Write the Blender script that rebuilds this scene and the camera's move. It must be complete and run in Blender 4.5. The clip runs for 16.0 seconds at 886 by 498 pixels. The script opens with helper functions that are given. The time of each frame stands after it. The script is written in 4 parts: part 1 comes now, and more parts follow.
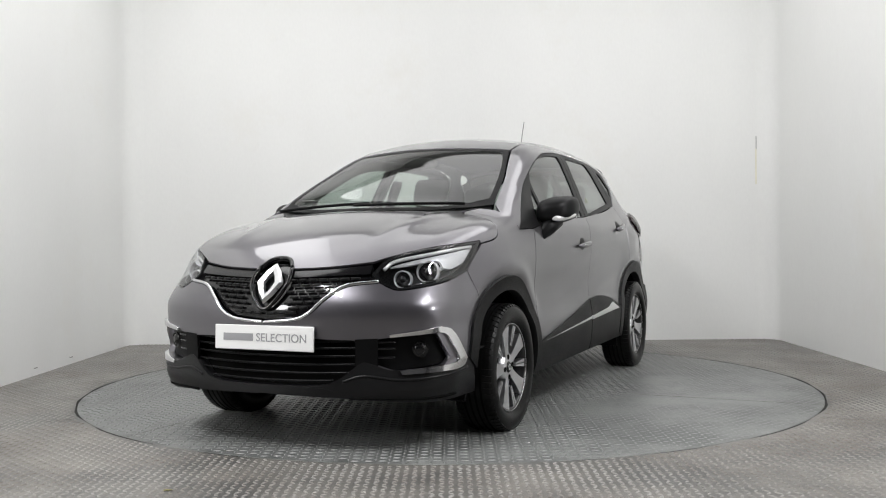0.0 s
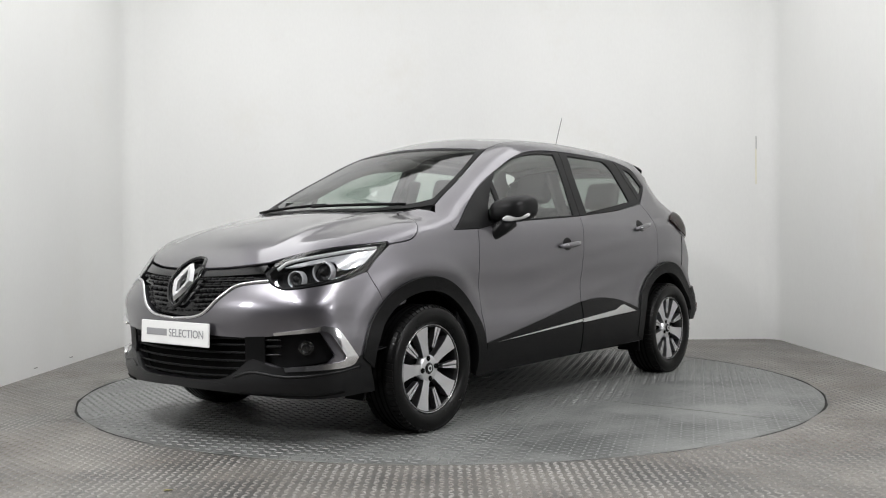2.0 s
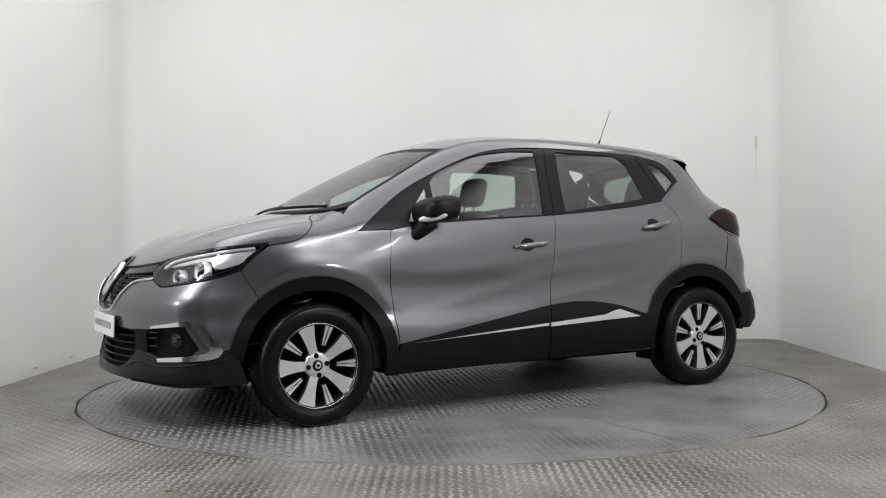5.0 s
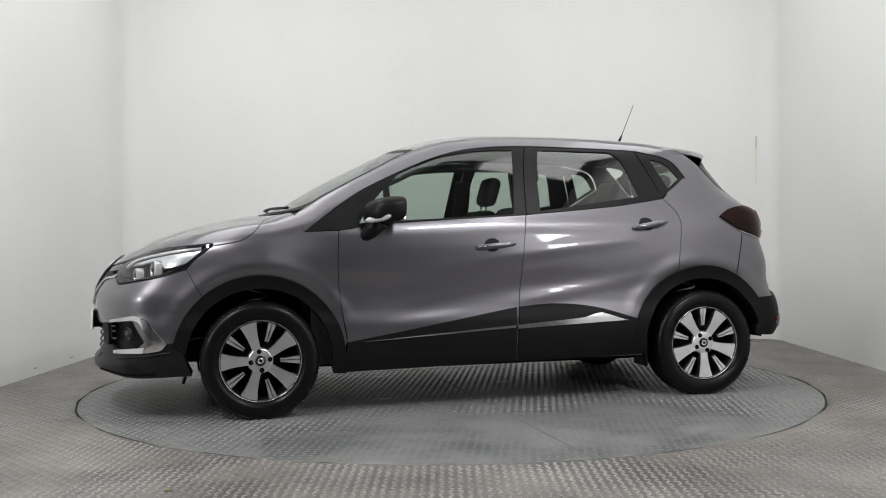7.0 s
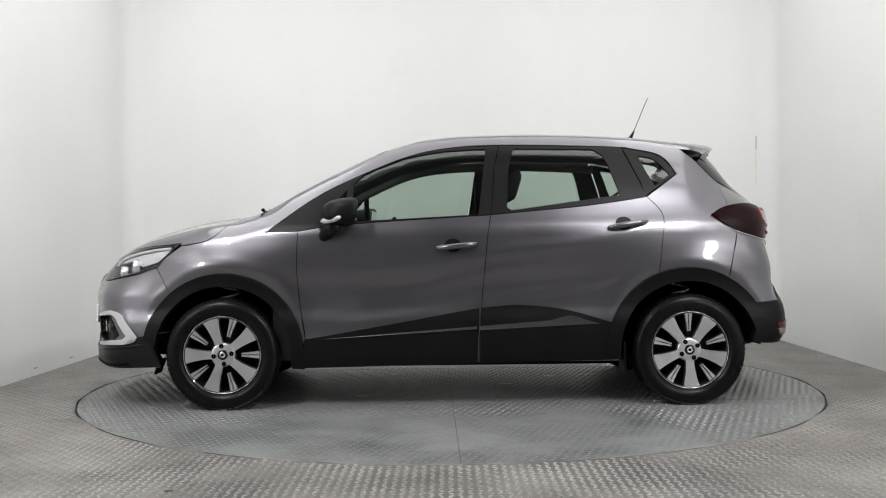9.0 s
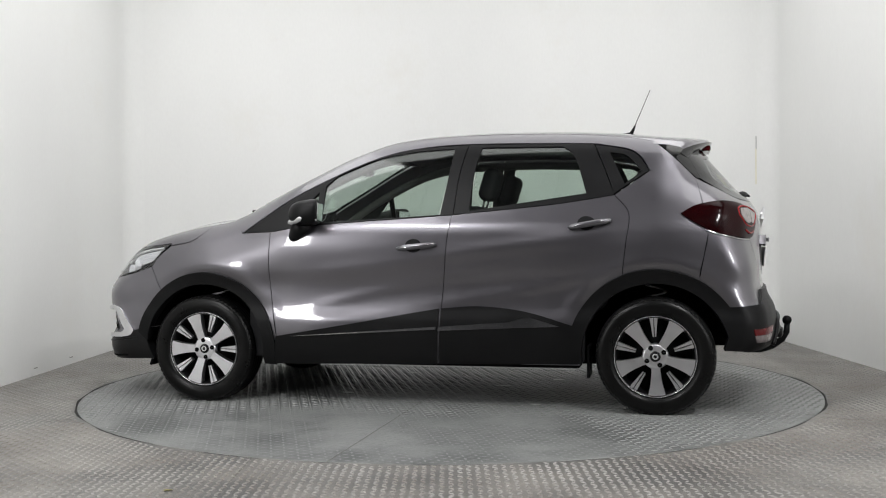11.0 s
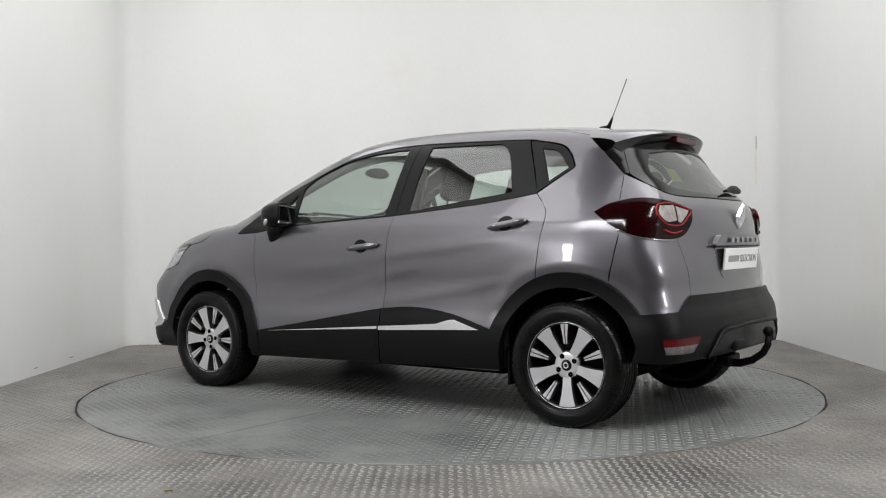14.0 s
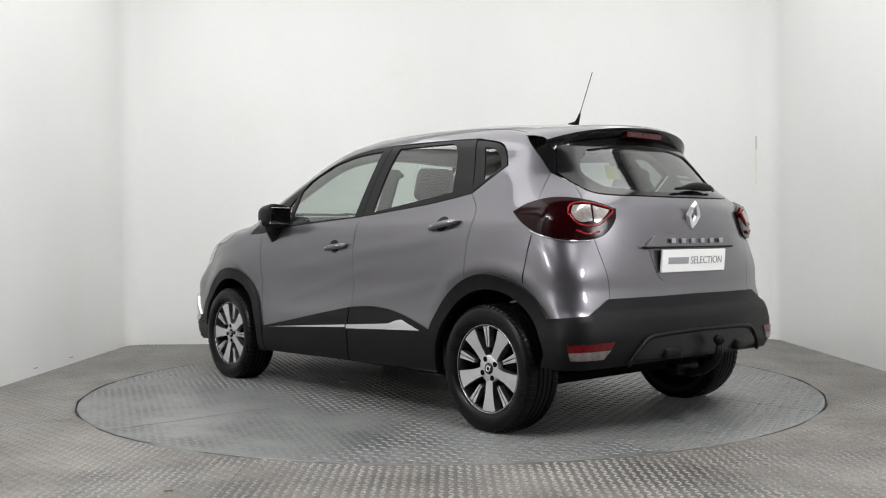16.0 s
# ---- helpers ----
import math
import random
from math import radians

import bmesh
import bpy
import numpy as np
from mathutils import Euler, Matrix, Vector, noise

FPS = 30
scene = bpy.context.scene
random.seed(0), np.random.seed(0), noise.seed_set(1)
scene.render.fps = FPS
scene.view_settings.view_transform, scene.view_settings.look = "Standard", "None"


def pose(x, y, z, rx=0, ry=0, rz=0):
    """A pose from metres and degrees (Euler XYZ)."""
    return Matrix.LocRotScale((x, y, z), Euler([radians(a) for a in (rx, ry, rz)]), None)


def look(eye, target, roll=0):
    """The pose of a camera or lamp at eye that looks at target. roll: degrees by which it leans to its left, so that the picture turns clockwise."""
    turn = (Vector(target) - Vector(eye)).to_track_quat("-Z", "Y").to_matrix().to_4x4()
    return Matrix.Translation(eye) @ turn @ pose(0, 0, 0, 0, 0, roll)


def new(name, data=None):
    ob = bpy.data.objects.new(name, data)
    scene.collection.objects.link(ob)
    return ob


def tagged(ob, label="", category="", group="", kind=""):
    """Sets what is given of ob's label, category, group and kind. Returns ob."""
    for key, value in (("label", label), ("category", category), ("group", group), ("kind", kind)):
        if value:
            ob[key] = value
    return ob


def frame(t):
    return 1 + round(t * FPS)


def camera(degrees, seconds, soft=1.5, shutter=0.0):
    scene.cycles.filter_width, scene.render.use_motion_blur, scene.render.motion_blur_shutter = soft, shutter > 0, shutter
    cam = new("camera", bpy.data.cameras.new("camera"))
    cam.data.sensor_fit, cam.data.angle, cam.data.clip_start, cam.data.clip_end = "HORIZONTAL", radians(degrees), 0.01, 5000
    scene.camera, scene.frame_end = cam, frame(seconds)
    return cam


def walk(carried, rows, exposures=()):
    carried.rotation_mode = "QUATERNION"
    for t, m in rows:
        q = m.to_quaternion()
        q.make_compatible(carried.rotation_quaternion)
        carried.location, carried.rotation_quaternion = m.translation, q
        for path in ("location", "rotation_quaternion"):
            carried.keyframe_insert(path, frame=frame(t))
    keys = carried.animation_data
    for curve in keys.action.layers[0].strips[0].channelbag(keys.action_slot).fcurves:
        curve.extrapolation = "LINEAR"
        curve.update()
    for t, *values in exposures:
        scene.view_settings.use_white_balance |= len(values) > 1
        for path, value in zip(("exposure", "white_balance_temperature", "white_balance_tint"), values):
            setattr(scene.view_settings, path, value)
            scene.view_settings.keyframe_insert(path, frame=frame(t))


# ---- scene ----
# The camera stands still; the car turns on a turntable.
cam = camera(49.26, 16.0, soft=1.1)
EYE = Vector((0, -6.2755, .9275))
AIM = Vector((math.sin(radians(-.3367)) * math.cos(radians(-.470)), math.cos(radians(-.3367)) * math.cos(radians(-.470)), math.sin(radians(-.470))))
POSE = look(EYE, EYE + AIM, -.575)
walk(cam, [(0.0, POSE), (16.0, POSE)], exposures=[(0.0, .38), (1.5, .36), (3.5, .29), (7.0, .21), (9.0, .39), (11.5, .30), (12.5, .14), (16.0, .42)])

# ---- light: added ceiling panels, tubes and corner soft lights, all unseen ----
world = bpy.data.worlds.new("world")
world.use_nodes = True
world.node_tree.nodes["Background"].inputs["Color"].default_value = (.5, .52, .55, 1)
world.node_tree.nodes["Background"].inputs["Strength"].default_value = .05
scene.world = world


def area_lamp(name, m, sx, sy, watts, color=(.995, .993, 1)):
    data = bpy.data.lights.new(name, "AREA")
    data.shape, data.size, data.size_y, data.energy, data.color = "RECTANGLE", sx, sy, watts, color
    ob = new(name, data)
    ob.matrix_world = m
    return tagged(ob, "bright white studio light, unseen", "lamp")


# ---- materials ----
def material(name, color, rough=.5, metal=0.0, coat=0.0, vary=.08, scale=6.0, bump=0.0, grain=90.0, spec=.5, emit=0.0, stretch=(1, 1, 1)):
    """A surface with stains at one scale and grain at another."""
    m = bpy.data.materials.new(name)
    m.use_nodes = True
    nodes, links = m.node_tree.nodes, m.node_tree.links
    b = nodes["Principled BSDF"]
    b.inputs["Metallic"].default_value, b.inputs["Coat Weight"].default_value = metal, coat
    b.inputs["Coat Roughness"].default_value = .045
    b.inputs["Specular IOR Level"].default_value = spec
    co, mp = nodes.new("ShaderNodeTexCoord"), nodes.new("ShaderNodeMapping")
    mp.inputs["Scale"].default_value = stretch
    links.new(co.outputs["Object"], mp.inputs["Vector"])
    big, fine = nodes.new("ShaderNodeTexNoise"), nodes.new("ShaderNodeTexNoise")
    big.inputs["Scale"].default_value, big.inputs["Detail"].default_value = scale, 5
    fine.inputs["Scale"].default_value, fine.inputs["Detail"].default_value = grain, 3
    for n in (big, fine):
        links.new(mp.outputs[0], n.inputs["Vector"])
    both = nodes.new("ShaderNodeMath")
    both.operation = "MULTIPLY_ADD"
    links.new(fine.outputs[0], both.inputs[0])
    both.inputs[1].default_value = .4
    links.new(big.outputs[0], both.inputs[2])
    rampn = nodes.new("ShaderNodeValToRGB")
    rampn.color_ramp.elements[0].position, rampn.color_ramp.elements[1].position = .45, .95
    rampn.color_ramp.elements[0].color = (*[c * (1 - vary) for c in color], 1)
    rampn.color_ramp.elements[1].color = (*[min(1, c * (1 + vary)) for c in color], 1)
    links.new(both.outputs[0], rampn.inputs[0])
    links.new(rampn.outputs[0], b.inputs["Base Color"])
    span = nodes.new("ShaderNodeMapRange")
    span.inputs["From Min"].default_value, span.inputs["From Max"].default_value = .4, 1.0
    span.inputs["To Min"].default_value, span.inputs["To Max"].default_value = rough * .85, min(1, rough * 1.15)
    links.new(both.outputs[0], span.inputs["Value"])
    links.new(span.outputs[0], b.inputs["Roughness"])
    if bump:
        bn = nodes.new("ShaderNodeBump")
        bn.inputs["Strength"].default_value, bn.inputs["Distance"].default_value = bump, .002
        links.new(fine.outputs[0], bn.inputs["Height"])
        links.new(bn.outputs[0], b.inputs["Normal"])
    if emit:
        b.inputs["Emission Color"].default_value, b.inputs["Emission Strength"].default_value = (*color, 1), emit
    return m


def glass_material(name, tint, gloss=.1, edge=1.0):
    m = bpy.data.materials.new(name)
    m.use_nodes = True
    nodes, links = m.node_tree.nodes, m.node_tree.links
    nodes.clear()
    out, mix = nodes.new("ShaderNodeOutputMaterial"), nodes.new("ShaderNodeMixShader")
    clear, shine, layer = nodes.new("ShaderNodeBsdfTransparent"), nodes.new("ShaderNodeBsdfGlossy"), nodes.new("ShaderNodeLayerWeight")
    clear.inputs["Color"].default_value = (*tint, 1)
    shine.inputs["Roughness"].default_value = .01
    layer.inputs["Blend"].default_value = .5
    power, scale = nodes.new("ShaderNodeMath"), nodes.new("ShaderNodeMath")
    power.operation, scale.operation = "POWER", "MULTIPLY_ADD"
    power.inputs[1].default_value = 3.2
    links.new(layer.outputs["Facing"], power.inputs[0])
    links.new(power.outputs[0], scale.inputs[0])
    scale.inputs[1].default_value, scale.inputs[2].default_value = edge - gloss, gloss
    links.new(scale.outputs[0], mix.inputs[0])
    links.new(clear.outputs[0], mix.inputs[1])
    links.new(shine.outputs[0], mix.inputs[2])
    links.new(mix.outputs[0], out.inputs[0])
    return m


PAINT = material("grey_metallic_paint", (.163, .157, .172), .32, .9, 1.0, .03, 3, .03, 900)
PLASTIC = material("dark_grey_plastic", (.0045, .0045, .0048), .40, 0, 0, .15, 5, .25, 500, .16)
VALANCE = material("glossy_dark_plastic", (.0065, .0065, .007), .34, 0, 0, .15, 5, .15, 500, .28)
BLACK = material("black_plastic", (.004, .004, .0043), .42, 0, 0, .2, 8, .1, 300, .1)
PIANO = material("gloss_black", (.004, .004, .0045), .14, 0, .25, .1, 5, 0, 90, .4)
FRAME = material("satin_black_frame", (.005, .005, .0054), .4, 0, 0, .1, 5, .05, 300, .2)
CHROME = material("chrome", (.75, .75, .76), .12, 1.0, 0, .04, 10)
ALLOY = material("machined_alloy", (.78, .78, .80), .33, 1.0, .3, .05, 12, .05, 200)
WHEEL_BLACK = material("black_wheel_paint", (.006, .006, .0065), .3, 0, .5, .1, 10)
RUBBER = material("tyre_rubber", (.004, .004, .004), .30, 0, 0, .25, 12, .25, 160, .18)
SHELL = material("underbody_black", (.004, .004, .004), .8, 0, 0, .3, 6, 0, 90, .05)
LINING = material("roof_lining", (.10, .10, .097), .9, 0, 0, .06, 8, .2, 300)
FABRIC = material("seat_cloth", (.022, .022, .024), .9, 0, 0, .25, 10, .5, 350, .15)
DASH = material("dashboard_plastic", (.012, .012, .013), .6, 0, 0, .15, 8, .3, 350, .15)
WHITE = material("plate_white", (.82, .82, .81), .35, 0, .2, .02, 8)
GREYTEXT = material("plate_grey_print", (.29, .29, .30), .5)
RED = material("red_lamp_plastic", (.22, .004, .006), .2, 0, .2, .3, 9, 0, 90, .3)
REFLECT = material("red_reflector_plastic", (.075, .003, .004), .2, 0, .1, .3, 30, 0, 90, .25)
LETTER = material("dull_chrome", (.42, .42, .43), .35, 1.0, 0, .05, 20)
# lamp red made darker: the spoiler's shade is in the colour
BRAKE = material("shaded_brake_lens", (.05, .002, .003), .2, 0, .2, .3, 20, 0, 90, .3)
BADGE = material("satin_chrome", (.80, .80, .81), .30, 1.0, 0, .04, 10)
DARKRED = material("dark_red_lamp_cover", (.010, .0006, .001), .12, 0, 0, .4, 9, 0, 90, .16)
LAMPGREY = material("lamp_reflector", (.68, .68, .69), .22, .5, 0, .2, 25)
CLEARLAMP = material("clear_lamp_plastic", (.7, .7, .7), .08, .3, .6, .12, 30)
TAILCLEAR = material("smoked_lamp_plastic", (.30, .27, .26), .15, .2, .5, .3, 40)
GLASS = glass_material("tinted_window_glass", (.70, .78, .73), .11)
SCREEN = glass_material("windscreen_glass", (.72, .79, .75), .05, .85)
REARGLASS = glass_material("rear_window_glass", (.33, .37, .35), .07)
LENS = glass_material("headlamp_lens", (.95, .96, .97), .07, .8)
MIRROR = material("mirror_glass", (.85, .86, .87), .02, 1.0, 0, .01, 5)
SMOKED = material("smoked_lens", (.13, .11, .11), .25, 0, .3, .3, 30)
DRYLEAF = material("dry_leaf", (.22, .20, .07), .6, 0, 0, .2, 60)
STICKER = material("pale_sticker", (.6, .63, .6), .5)
YELLOW = material("yellow_green_sticker", (.42, .46, .06), .5)


# ---- mesh helpers ----
def link(name, mesh, mat, parent=None, label="", flat=False):
    mesh.materials.append(mat)
    if not flat:
        for q in mesh.polygons:
            q.use_smooth = True
    ob = new(name, mesh)
    ob.parent = parent
    return tagged(ob, label)


def part(name, bm, mat, parent=None, label="", flat=True):
    mesh = bpy.data.meshes.new(name)
    bmesh.ops.recalc_face_normals(bm, faces=bm.faces)
    bm.to_mesh(mesh)
    bm.free()
    return link(name, mesh, mat, parent, label, flat)


def raw(verts, faces):
    mesh = bpy.data.meshes.new("mesh")
    mesh.from_pydata([tuple(map(float, v)) for v in verts], [], [tuple(map(int, f)) for f in faces])
    return mesh


def block(bm, a, b, bevel=0.0, m=None):
    """A box from corner a to corner b, its edges rounded, moved by m."""
    made = bmesh.ops.create_cube(bm, size=1)["verts"]
    for v in made:
        v.co = Vector([(a[i] + b[i]) / 2 + v.co[i] * (b[i] - a[i]) for i in range(3)])
    if bevel:
        edges = list({e for v in made for e in v.link_edges})
        made = bmesh.ops.bevel(bm, geom=edges, offset=bevel, segments=3, affect="EDGES", profile=.5)["verts"]
    if m:
        bmesh.ops.transform(bm, matrix=m, verts=list({v for v in made}))
    return bm


def box(name, a, b, mat, parent=None, bevel=.004, label="", m=None, flat=True):
    return part(name, block(bmesh.new(), a, b, bevel, m), mat, parent, label, flat)


def tube_mesh(points, r, n=10, closed=False):
    """A round bar along points; r is one radius or one for each point."""
    pts = [Vector(p) for p in points]
    k = len(pts)
    rs = [r] * k if isinstance(r, (int, float)) else r
    verts, faces = [], []
    for i, p in enumerate(pts):
        a, b = (pts[i - 1], pts[(i + 1) % k]) if closed else (pts[max(i - 1, 0)], pts[min(i + 1, k - 1)])
        d = (b - a).normalized()
        u = d.cross(Vector((0, 0, 1)))
        u = (u if u.length > .05 else d.cross(Vector((1, 0, 0)))).normalized()
        w = d.cross(u)
        for j in range(n):
            an = 2 * math.pi * j / n
            verts.append(p + (u * math.cos(an) + w * math.sin(an)) * rs[i])
    for i in range(k if closed else k - 1):
        for j in range(n):
            i2, j2 = (i + 1) % k, (j + 1) % n
            faces.append((i * n + j, i * n + j2, i2 * n + j2, i2 * n + j))
    if not closed:
        faces += [tuple(range(n))[::-1], tuple(range((k - 1) * n, k * n))]
    return raw(verts, faces)


def lathe_mesh(profile, n=64):
    """A turned shape round the y axis; profile: (radius, y)."""
    an = np.linspace(0, 2 * np.pi, n, endpoint=False)
    verts = [(r * math.cos(t), y, r * math.sin(t)) for r, y in profile for t in an]
    faces = [(i * n + j, (i + 1) * n + j, (i + 1) * n + (j + 1) % n, i * n + (j + 1) % n) for i in range(len(profile) - 1) for j in range(n)]
    return raw(verts, faces)


def spline(knots, step):
    """A smooth line through knots, resampled; two knots give a straight line."""
    k = np.array(knots, float)
    if len(k) > 2:
        p = np.vstack([2 * k[0] - k[1], k, 2 * k[-1] - k[-2]])
        out = []
        for i in range(1, len(p) - 2):
            t = np.linspace(0, 1, 16, endpoint=False)[:, None]
            a, b, c, d = p[i - 1], p[i], p[i + 1], p[i + 2]
            out.append(.5 * (2 * b + (c - a) * t + (2 * a - 5 * b + 4 * c - d) * t * t + (3 * b - a - 3 * c + d) * t ** 3))
        k = np.vstack(out + [k[-1:]])
    run = np.concatenate([[0], np.cumsum(np.linalg.norm(np.diff(k, axis=0), axis=1))])
    n = max(1, int(round(run[-1] / step)))
    s = np.linspace(0, run[-1], n + 1)
    return np.stack([np.interp(s, run, k[:, i]) for i in range(k.shape[1])], -1)


def loop(segments, step):
    """A closed outline: smooth within a segment, with a corner between segments."""
    out = []
    for i, seg in enumerate(segments):
        nxt = segments[(i + 1) % len(segments)][0]
        seg = list(seg) + ([] if np.allclose(seg[-1], nxt) else [nxt]) if len(seg) < 2 else list(seg)
        out.append(spline(seg, step)[:-1] if np.allclose(seg[-1], nxt) else spline(seg, step))
        if not np.allclose(seg[-1], nxt):
            out.append(spline([seg[-1], nxt], step)[1:-1])
    return np.vstack(out)


def inside(pts, poly):
    x, y = pts[:, 0][:, None], pts[:, 1][:, None]
    a, b = poly, np.roll(poly, -1, 0)
    cross = ((a[:, 1] > y) != (b[:, 1] > y)) & (x < (b[:, 0] - a[:, 0]) * (y - a[:, 1]) / (b[:, 1] - a[:, 1] + 1e-12) + a[:, 0])
    return cross.sum(1) % 2 == 1


def edge_distance(pts, poly):
    a, b = poly, np.roll(poly, -1, 0)
    d = b - a
    out = np.full(len(pts), 9.0)
    for i in range(len(a)):
        t = np.clip(((pts - a[i]) @ d[i]) / max(d[i] @ d[i], 1e-12), 0, 1)
        out = np.minimum(out, np.linalg.norm(pts - a[i] - t[:, None] * d[i], axis=1))
    return out


def shrink(poly, gap):
    area = np.sum(poly[:, 0] * np.roll(poly[:, 1], -1) - np.roll(poly[:, 0], -1) * poly[:, 1])
    poly = poly if area > 0 else poly[::-1]
    e = np.roll(poly, -1, 0) - poly
    e = e / np.maximum(np.linalg.norm(e, axis=1, keepdims=True), 1e-9)
    n = np.stack([-e[:, 1], e[:, 0]], -1)
    m = n + np.roll(n, 1, 0)
    m = m / np.maximum(np.sum(m * m, 1, keepdims=True), .5) * 2
    return poly + m * gap


# ---- the car's outer skin, as one smooth function ----
def curve(xs, ys):
    """A smooth curve through a few knots (monotone cubic)."""
    xs, ys = np.array(xs, float), np.array(ys, float)
    h, d = np.diff(xs), np.diff(ys) / np.diff(xs)
    m = np.empty(len(xs))
    m[0], m[-1] = d[0], d[-1]
    same = d[:-1] * d[1:] > 0
    w1, w2 = 2 * h[1:] + h[:-1], h[1:] + 2 * h[:-1]
    safe = np.where(same, d[:-1] * d[1:], 1)
    m[1:-1] = np.where(same, (w1 + w2) * safe / (w1 * d[1:] + w2 * d[:-1] + (~same) * 1e-9 + 0 * safe), 0)
    def at(x):
        x = np.clip(np.asarray(x, float), xs[0], xs[-1])
        i = np.clip(np.searchsorted(xs, x, side="right") - 1, 0, len(xs) - 2)
        t = (x - xs[i]) / h[i]
        return (ys[i] * (1 + 2 * t) * (1 - t) ** 2 + m[i] * h[i] * t * (1 - t) ** 2
                + ys[i + 1] * t * t * (3 - 2 * t) + m[i + 1] * h[i] * t * t * (t - 1))
    return at


def smax(a, b, r):
    """The larger of two values, rounded over a width r."""
    k = np.clip(r - np.abs(a - b), 0, None) / r
    return np.maximum(a, b) + k * k * r * 0.25


def ramp(x, a, b):
    t = np.clip((x - a) / (b - a), 0, 1)
    return t * t * (3 - 2 * t)


TOP = curve([-1.75, -1.60, -1.42, -1.09, -.73, -.37, -.08, .166, .40, .71, .93, 1.10, 1.22, 1.40, 1.58, 1.80, 2.0, 2.10, 2.2],
            [1.470, 1.488, 1.512, 1.552, 1.573, 1.580, 1.574, 1.552, 1.490, 1.352, 1.237, 1.137, 1.092, 1.064, 1.024, .957, .862, .795, .70])
SECTION = curve([.14, .20, .30, .40, .46, .56, .66, .78, .88, .95, 1.0, 1.05, 1.15, 1.25, 1.35, 1.45, 1.55],
                [.765, .80, .828, .835, .833, .816, .812, .822, .826, .822, .812, .790, .748, .706, .660, .610, .55])
NOSE = curve([.12, .17, .22, .30, .40, .50, .60, .70, .78, .86, 1.0], [2.12, 2.165, 2.185, 2.18, 2.17, 2.175, 2.185, 2.17, 2.145, 2.10, 2.0])
TAIL = curve([.20, .26, .35, .46, .53, .60, .70, .85, .98, 1.06, 1.12, 1.18, 1.30, 1.42, 1.50],
             [-1.87, -1.92, -1.955, -1.96, -1.95, -1.915, -1.895, -1.895, -1.895, -1.88, -1.845, -1.79, -1.685, -1.585, -1.52])


def half_width(x, z):
    lower = SECTION(z)
    lower = lower - .022 * ramp(x, .75, 1.15) * ramp(z, .80, 1.0) - .01 * ramp(z, .95, 1.1) * ramp(x, 0, .9)
    # towards the nose and the tail the flanks draw in
    lower = lower - (.06 + .04 * ramp(z, .62, .80)) * ramp(x, 1.25, 2.1) - .04 * ramp(x, 1.4, 2.0) * ramp(z, .6, .95)
    lower = lower - (.03 + .02 * ramp(z, .75, 1.0)) * ramp(-x, 1.3, 2.0) - .012 * ramp(-x, .5, 1.2) * ramp(z, .70, 1.08) * (1 - ramp(z, 1.08, 1.25))
    # haunches over the wheels, hollow doors between
    lower = lower + .012 * np.exp(-((x + 1.28) / .36) ** 2 - ((z - .84) / .17) ** 2)
    lower = lower + .014 * np.exp(-((x - 1.28) / .36) ** 2 - ((z - .76) / .12) ** 2)
    # three soft creases that climb along the doors towards the rear wheel
    run = .3 - x
    along = ramp(-x, -.80, -.45) * (1 - ramp(-x, .80, 1.15))
    lower = lower + (.0055 - .003 * ramp(x, -.35, .1)) * along * np.exp(-((z - .775 - .13 * run) / .040) ** 2)
    lower = lower + .0026 * along * (1 - ramp(-x, .25, .65)) * np.exp(-((z - .622 - .23 * run) / .034) ** 2)
    lower = lower + (.0042 - .0018 * ramp(x, -.35, .1)) * along * np.exp(-((z - .498 - .165 * run) / .036) ** 2)
    # a rounded lip that follows each wheel arch
    for cx in (1.303, -1.303):
        away = np.hypot(x - cx, z - .294)
        lower = lower + .008 * np.exp(-((away - .50) / .045) ** 2) * ramp(z, .45, .62)
    lower = lower - .005 * np.exp(-((x - .35) / .35) ** 2 - ((z - .60) / .10) ** 2)
    roof = ramp(z, 1.02, 1.35)
    return lower - .045 * roof * ramp(-x, .4, 1.7) - .05 * ramp(z, 1.06, 1.25) * (1 - ramp(z, 1.3, 1.45)) * ramp(-x, 1.3, 1.65) - .03 * roof * ramp(x, .2, 1.0)


def skin(x, y, z):
    """Below nothing inside the car, above nothing outside it."""
    y = np.abs(y)
    side = y - half_width(x, z)
    crease = .40 + .10 * ramp(-x, -1.75, -1.2)
    top = (z - TOP(x) + (.185 - .072 * ramp(x, .45, 1.35)) * y * y - .007 * ramp(x, 1.12, 1.35) * (1 - ramp(x, 1.75, 2.0)) * np.exp(-((y - crease) / .05) ** 2)) * .9
    front = x - NOSE(z) + (.22 + .10 * ramp(z, .62, .80) + .08 * ramp(-z, -.30, -.16)) * (y / .75) ** 2.3
    back = TAIL(z) - x + (.12 + .08 * ramp(z, .72, 1.0) + .08 * ramp(-z, -.4, -.25) + .14 * ramp(z, 1.05, 1.25)) * (y / .80) ** 2.3
    f = smax(side, top, .09)
    f = smax(f, front, .10)
    return smax(f, back, .10)


CHARTS = {
    "side": lambda a, b, r: (a, 1.3 * r, b),
    "top": lambda a, b, r: (a, b, .3 + 1.5 * r),
    "front": lambda a, b, r: (1.3 + 1.4 * r * np.cos(np.radians(a)), 1.4 * r * np.sin(np.radians(a)), b),
    "back": lambda a, b, r: (-1.1 - 1.4 * r * np.cos(np.radians(a)), 1.4 * r * np.sin(np.radians(a)), b),
}


